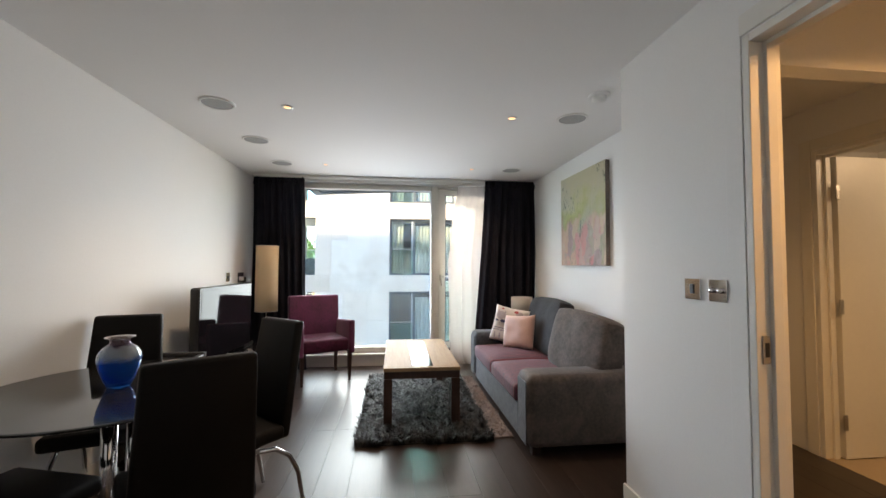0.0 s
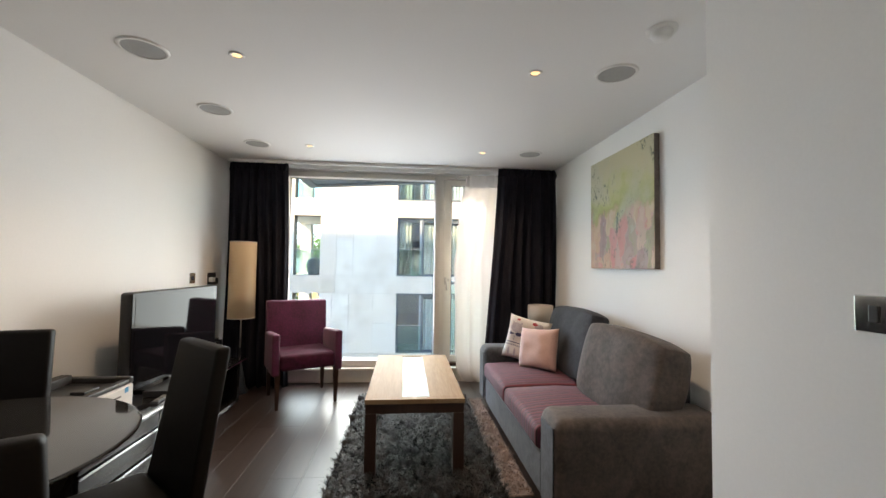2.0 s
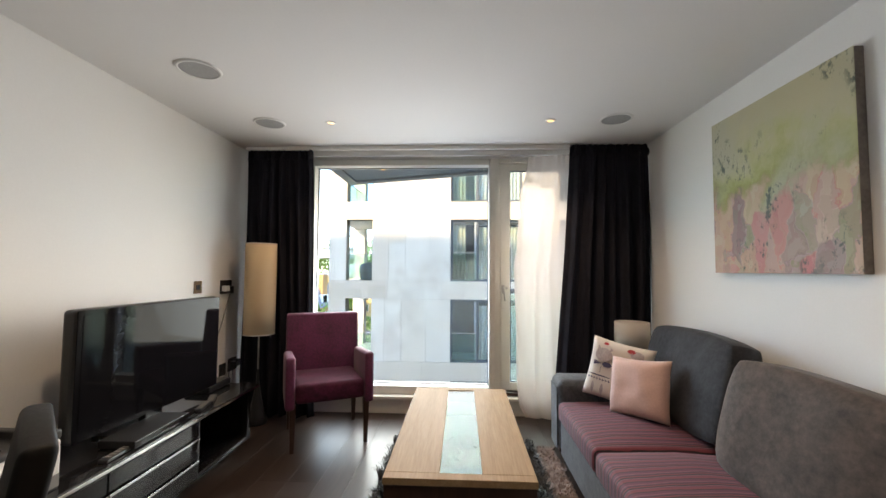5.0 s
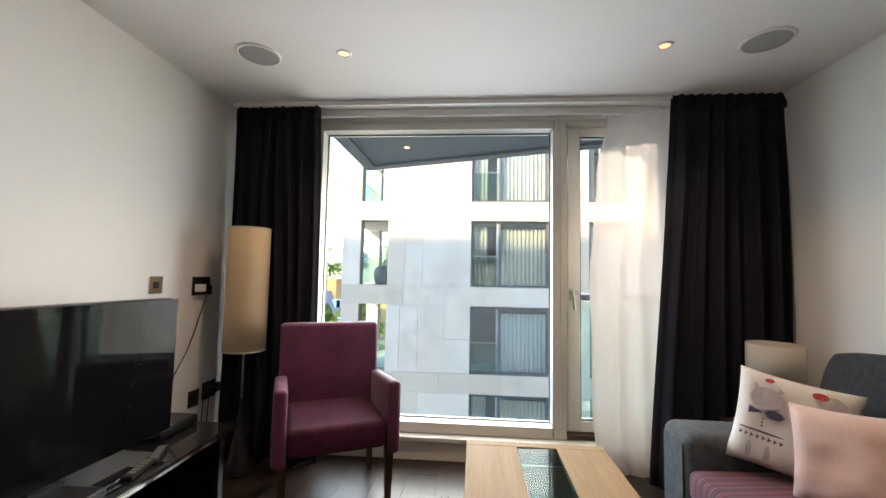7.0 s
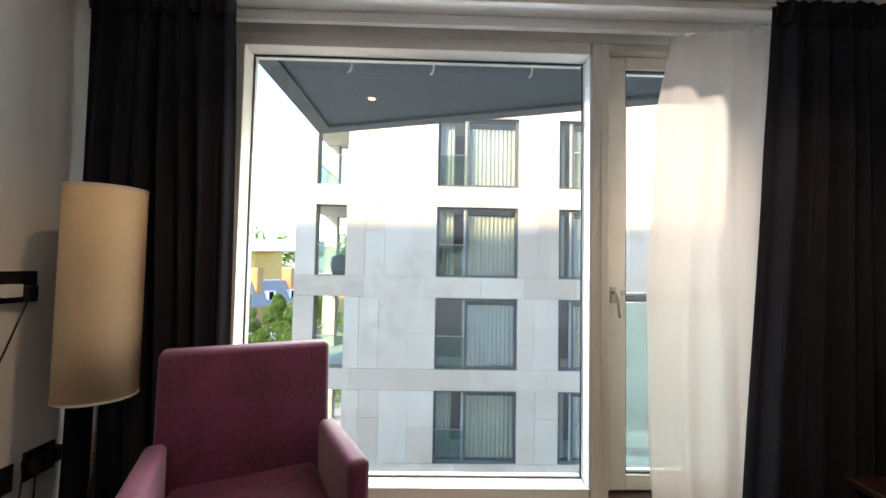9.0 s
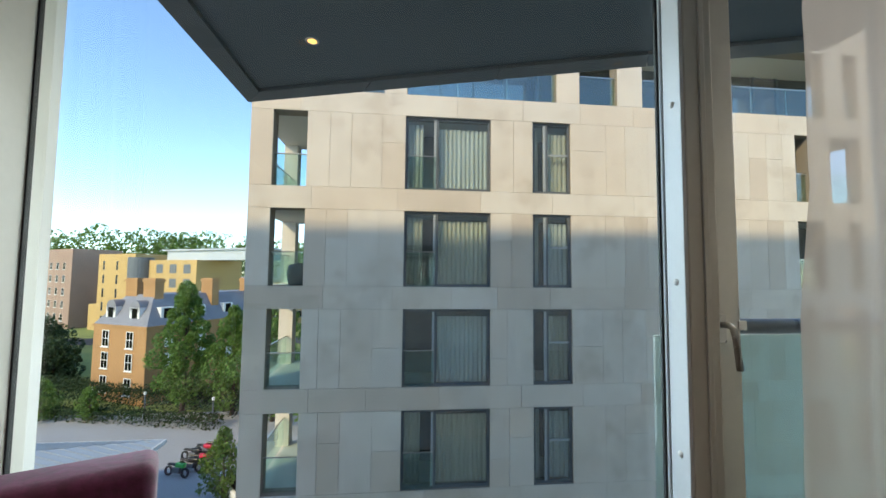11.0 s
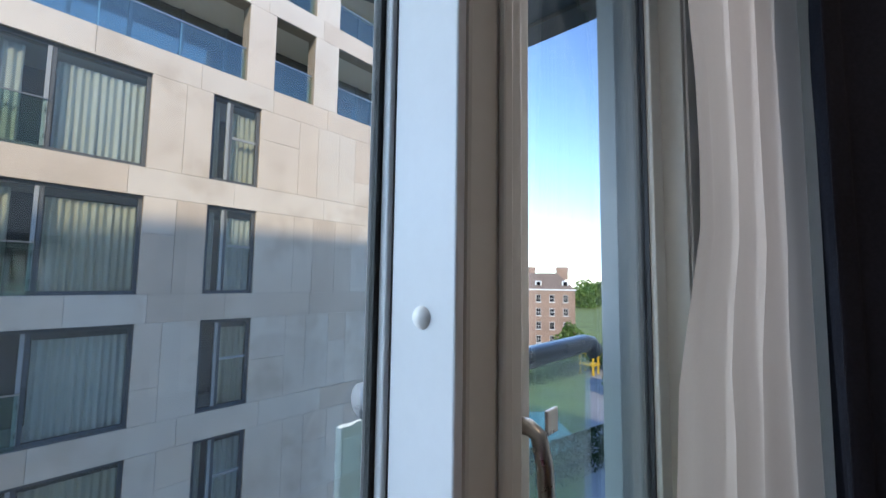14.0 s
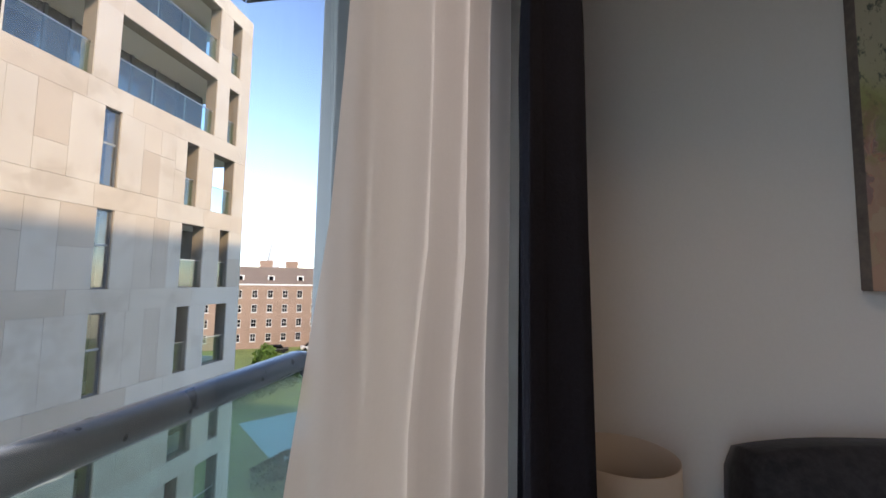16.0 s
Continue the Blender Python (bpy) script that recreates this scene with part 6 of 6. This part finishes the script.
for x in (-1, 1):
    for y in (-1, 1):
        part("post", blocks((x - 0.12, y - 0.12, 0, x + 0.12, y + 0.12, 3.2)), YELLOWP, pf)
part("roof", lathe([(2.0, 3.2), (0.05, 4.6)], 4, True), YELLOWP, pf)
part("deck", blocks((-1.2, -1.2, 1.4, 1.2, 1.2, 1.6)), YELLOWP, pf)


def parked_car(x, y, a, material):
    t = thing("car", pose(x, y, GROUND + 0.025, 0, 0, a), "parked car beside the park", "car", "parked cars")
    body = soft_box(-0.85, -2.1, 0.28, 0.85, 2.1, 0.85, 0.12, 3)
    part("body", body, material, t, smooth=True)
    cab = soft_box(-0.75, -1.2, 0.8, 0.75, 1.4, 1.42, 0.18, 3)
    for v in cab.verts:
        if v.co.z > 1.1:
            v.co.y *= 0.75
    part("cabin", cab, SCREEN, t, "dark glazed cabin", smooth=True)
    for sx in (-0.8, 0.8):
        for sy in (-1.3, 1.3):
            part("wheel", lathe([(0.0001, -0.1), (0.3, -0.1), (0.32, 0.0), (0.3, 0.1), (0.0001, 0.1)], 18), BLACKPL, t, at=pose(sx, sy, 0.32, 0, 90, 0))


for x, y, a, mt in ((37, 9.5, 80, ZINC), (43, 9, 82, WHITEPAINT), (50, 8.2, 80, BLACKPL), (74, 42, 30, WHITEPAINT), (70, 47, 30, BLACKPL), (-9.3, 30.5, 40, WHITEPAINT)):
    parked_car(x, y, a, mt)

pv = thing("pavilion", pose(-14.0, 30.2, GROUND), "low pavilion with a seamed grey metal roof", "pavilion")
part("roof", mansard(-13, 0, -9, 0, 3.9, 5.1, 4.2), ZINC, pv, "grey standing-seam metal roof")
part("eaves", blocks((-13.1, -9.1, 3.65, 0.1, 0.1, 3.895)), WHITEPAINT, pv, "white eaves edge")
part("wall", blocks((-12, -8, 0, -1, -1, 3.649)), FARFRAME, pv)
for i in range(26):
    x = -12.6 + i * 0.5
    f = min(1.0, min(-x, x + 13) / 4.2)
    part("seam", tube([(x, 0.0, 3.92), (x, -4.2 * f, 3.92 + 1.2 * f)], 0.02, 4), ZINC, pv)
for i in range(18):
    y = -8.7 + i * 0.5
    f = min(1.0, min(-y, y + 9) / 4.2)
    part("seam", tube([(0.0, y, 3.92), (-4.2 * f, y, 3.92 + 1.2 * f)], 0.02, 4), ZINC, pv)


def motorbike(x, y, a, material):
    t = thing("motorbike", pose(x, y, GROUND + 0.02, 0, 8, a), "parked motorbike in the courtyard", "motorbike", "parked motorbikes")
    for wy in (-0.68, 0.68):
        part("wheel", lathe([(0.20, -0.06), (0.31, -0.05), (0.33, 0), (0.31, 0.05), (0.20, 0.06), (0.20, -0.06)], 20), BLACKPL, t, at=pose(0, wy, 0.33, 0, 90, 0))
    part("engine", soft_box(-0.16, -0.32, 0.25, 0.16, 0.30, 0.62, 0.05), FARFRAME, t)
    tank = soft_box(-0.15, -0.62, 0.62, 0.15, 0.10, 0.92, 0.08, 3)
    part("fairing", tank, material, t, smooth=True)
    part("saddle", soft_box(-0.13, 0.08, 0.70, 0.13, 0.75, 0.82, 0.04, 2), BLACKPL, t)
    part("handlebar", tube([(-0.34, -0.42, 1.0), (0, -0.52, 0.98), (0.34, -0.42, 1.0)], 0.018, 6), BLACKPL, t)


MB_R, MB_G = surface("red_fairing", (0.5, 0.03, 0.06), 0.3, vary=0.05), surface("green_fairing", (0.05, 0.40, 0.08), 0.3, vary=0.05)
for x, y, a, mt in ((-15.1, 33.9, 70, MB_G), (-14.6, 34.6, 75, BLACKPL), (-15.2, 36.2, 72, BLACKPL), (-14.2, 35.2, 78, MB_R), (-14.7, 36.9, 66, MB_R), (-13.8, 35.9, 74, BLACKPL), (-14.1, 37.4, 80, BLACKPL)):
    motorbike(x, y, a, mt)
for x, y in ((-30, 47.5), (-24, 45.5), (-17, 43.4), (-13.5, 42.5)):
    t = thing("bollard_lamp", pose(x, y, GROUND + 0.02), "slim dark courtyard lamp post", "lamp post", "courtyard lamp posts")
    part("post", tube([(0, 0, 0), (0, 0, 2.2)], 0.06, 8), FARFRAME, t)
    part("head", lathe([(0.0001, 2.2), (0.12, 2.2), (0.12, 2.45), (0.0001, 2.5)], 12), WHITEPL, t)

# ---- stone panels of the facade ----
for a, c, z0, z1 in panels:
    w, h = round(c - a, 3), round(z1 - z0, 3)
    share("stone_panel", ("panel", w, h), lambda: blocks((0.004, 0, 0.004, w - 0.004, 0.05, h - 0.004)), STONE, apt, pose(a, rnd.uniform(0, 0.004), z0))


# ---- floorboards ----
boards = tagged(new("floor"), "dark brown wooden floorboards, satin finish", "floor", kind="structure")
BW = 0.19


def board_mesh(length):
    bm = bmesh.new()
    box(bm, 0.0008, 0.0008, -0.006, BW - 0.0008, length - 0.0008, 0.0)
    top = [e for e in bm.edges if all(abs(v.co.z) < 1e-6 for v in e.verts)]
    bmesh.ops.bevel(bm, geom=top, offset=0.0003, segments=1, affect="EDGES")
    return mesh_of("floorboard", bm, FLOORWOOD)


lengths = {}
rnd = random.Random(11)
for x0, x1, y0, y1 in ((L, RN, BACK, WIN - 0.03), (RN, R, 2.17, WIN - 0.03), (RN, 2.85, BACK, 2.068), (R + 0.1, 2.85, 2.07, 3.4)):
    n = max(1, round((x1 - x0) / BW))
    for i in range(n):
        y = y0
        step = rnd.choice((0.7, 1.1, 1.5))
        while y < y1 - 0.01:
            ln = round(min(step, y1 - y), 3)
            if ln not in lengths:
                lengths[ln] = board_mesh(ln)
            ob = piece("floorboard", lengths[ln], boards, Matrix.Translation((x0 + i * (x1 - x0) / n, y, 0)) @ Matrix.Diagonal(((x1 - x0) / n / BW, 1, 1, 1)))
            y += ln
            step = 1.8
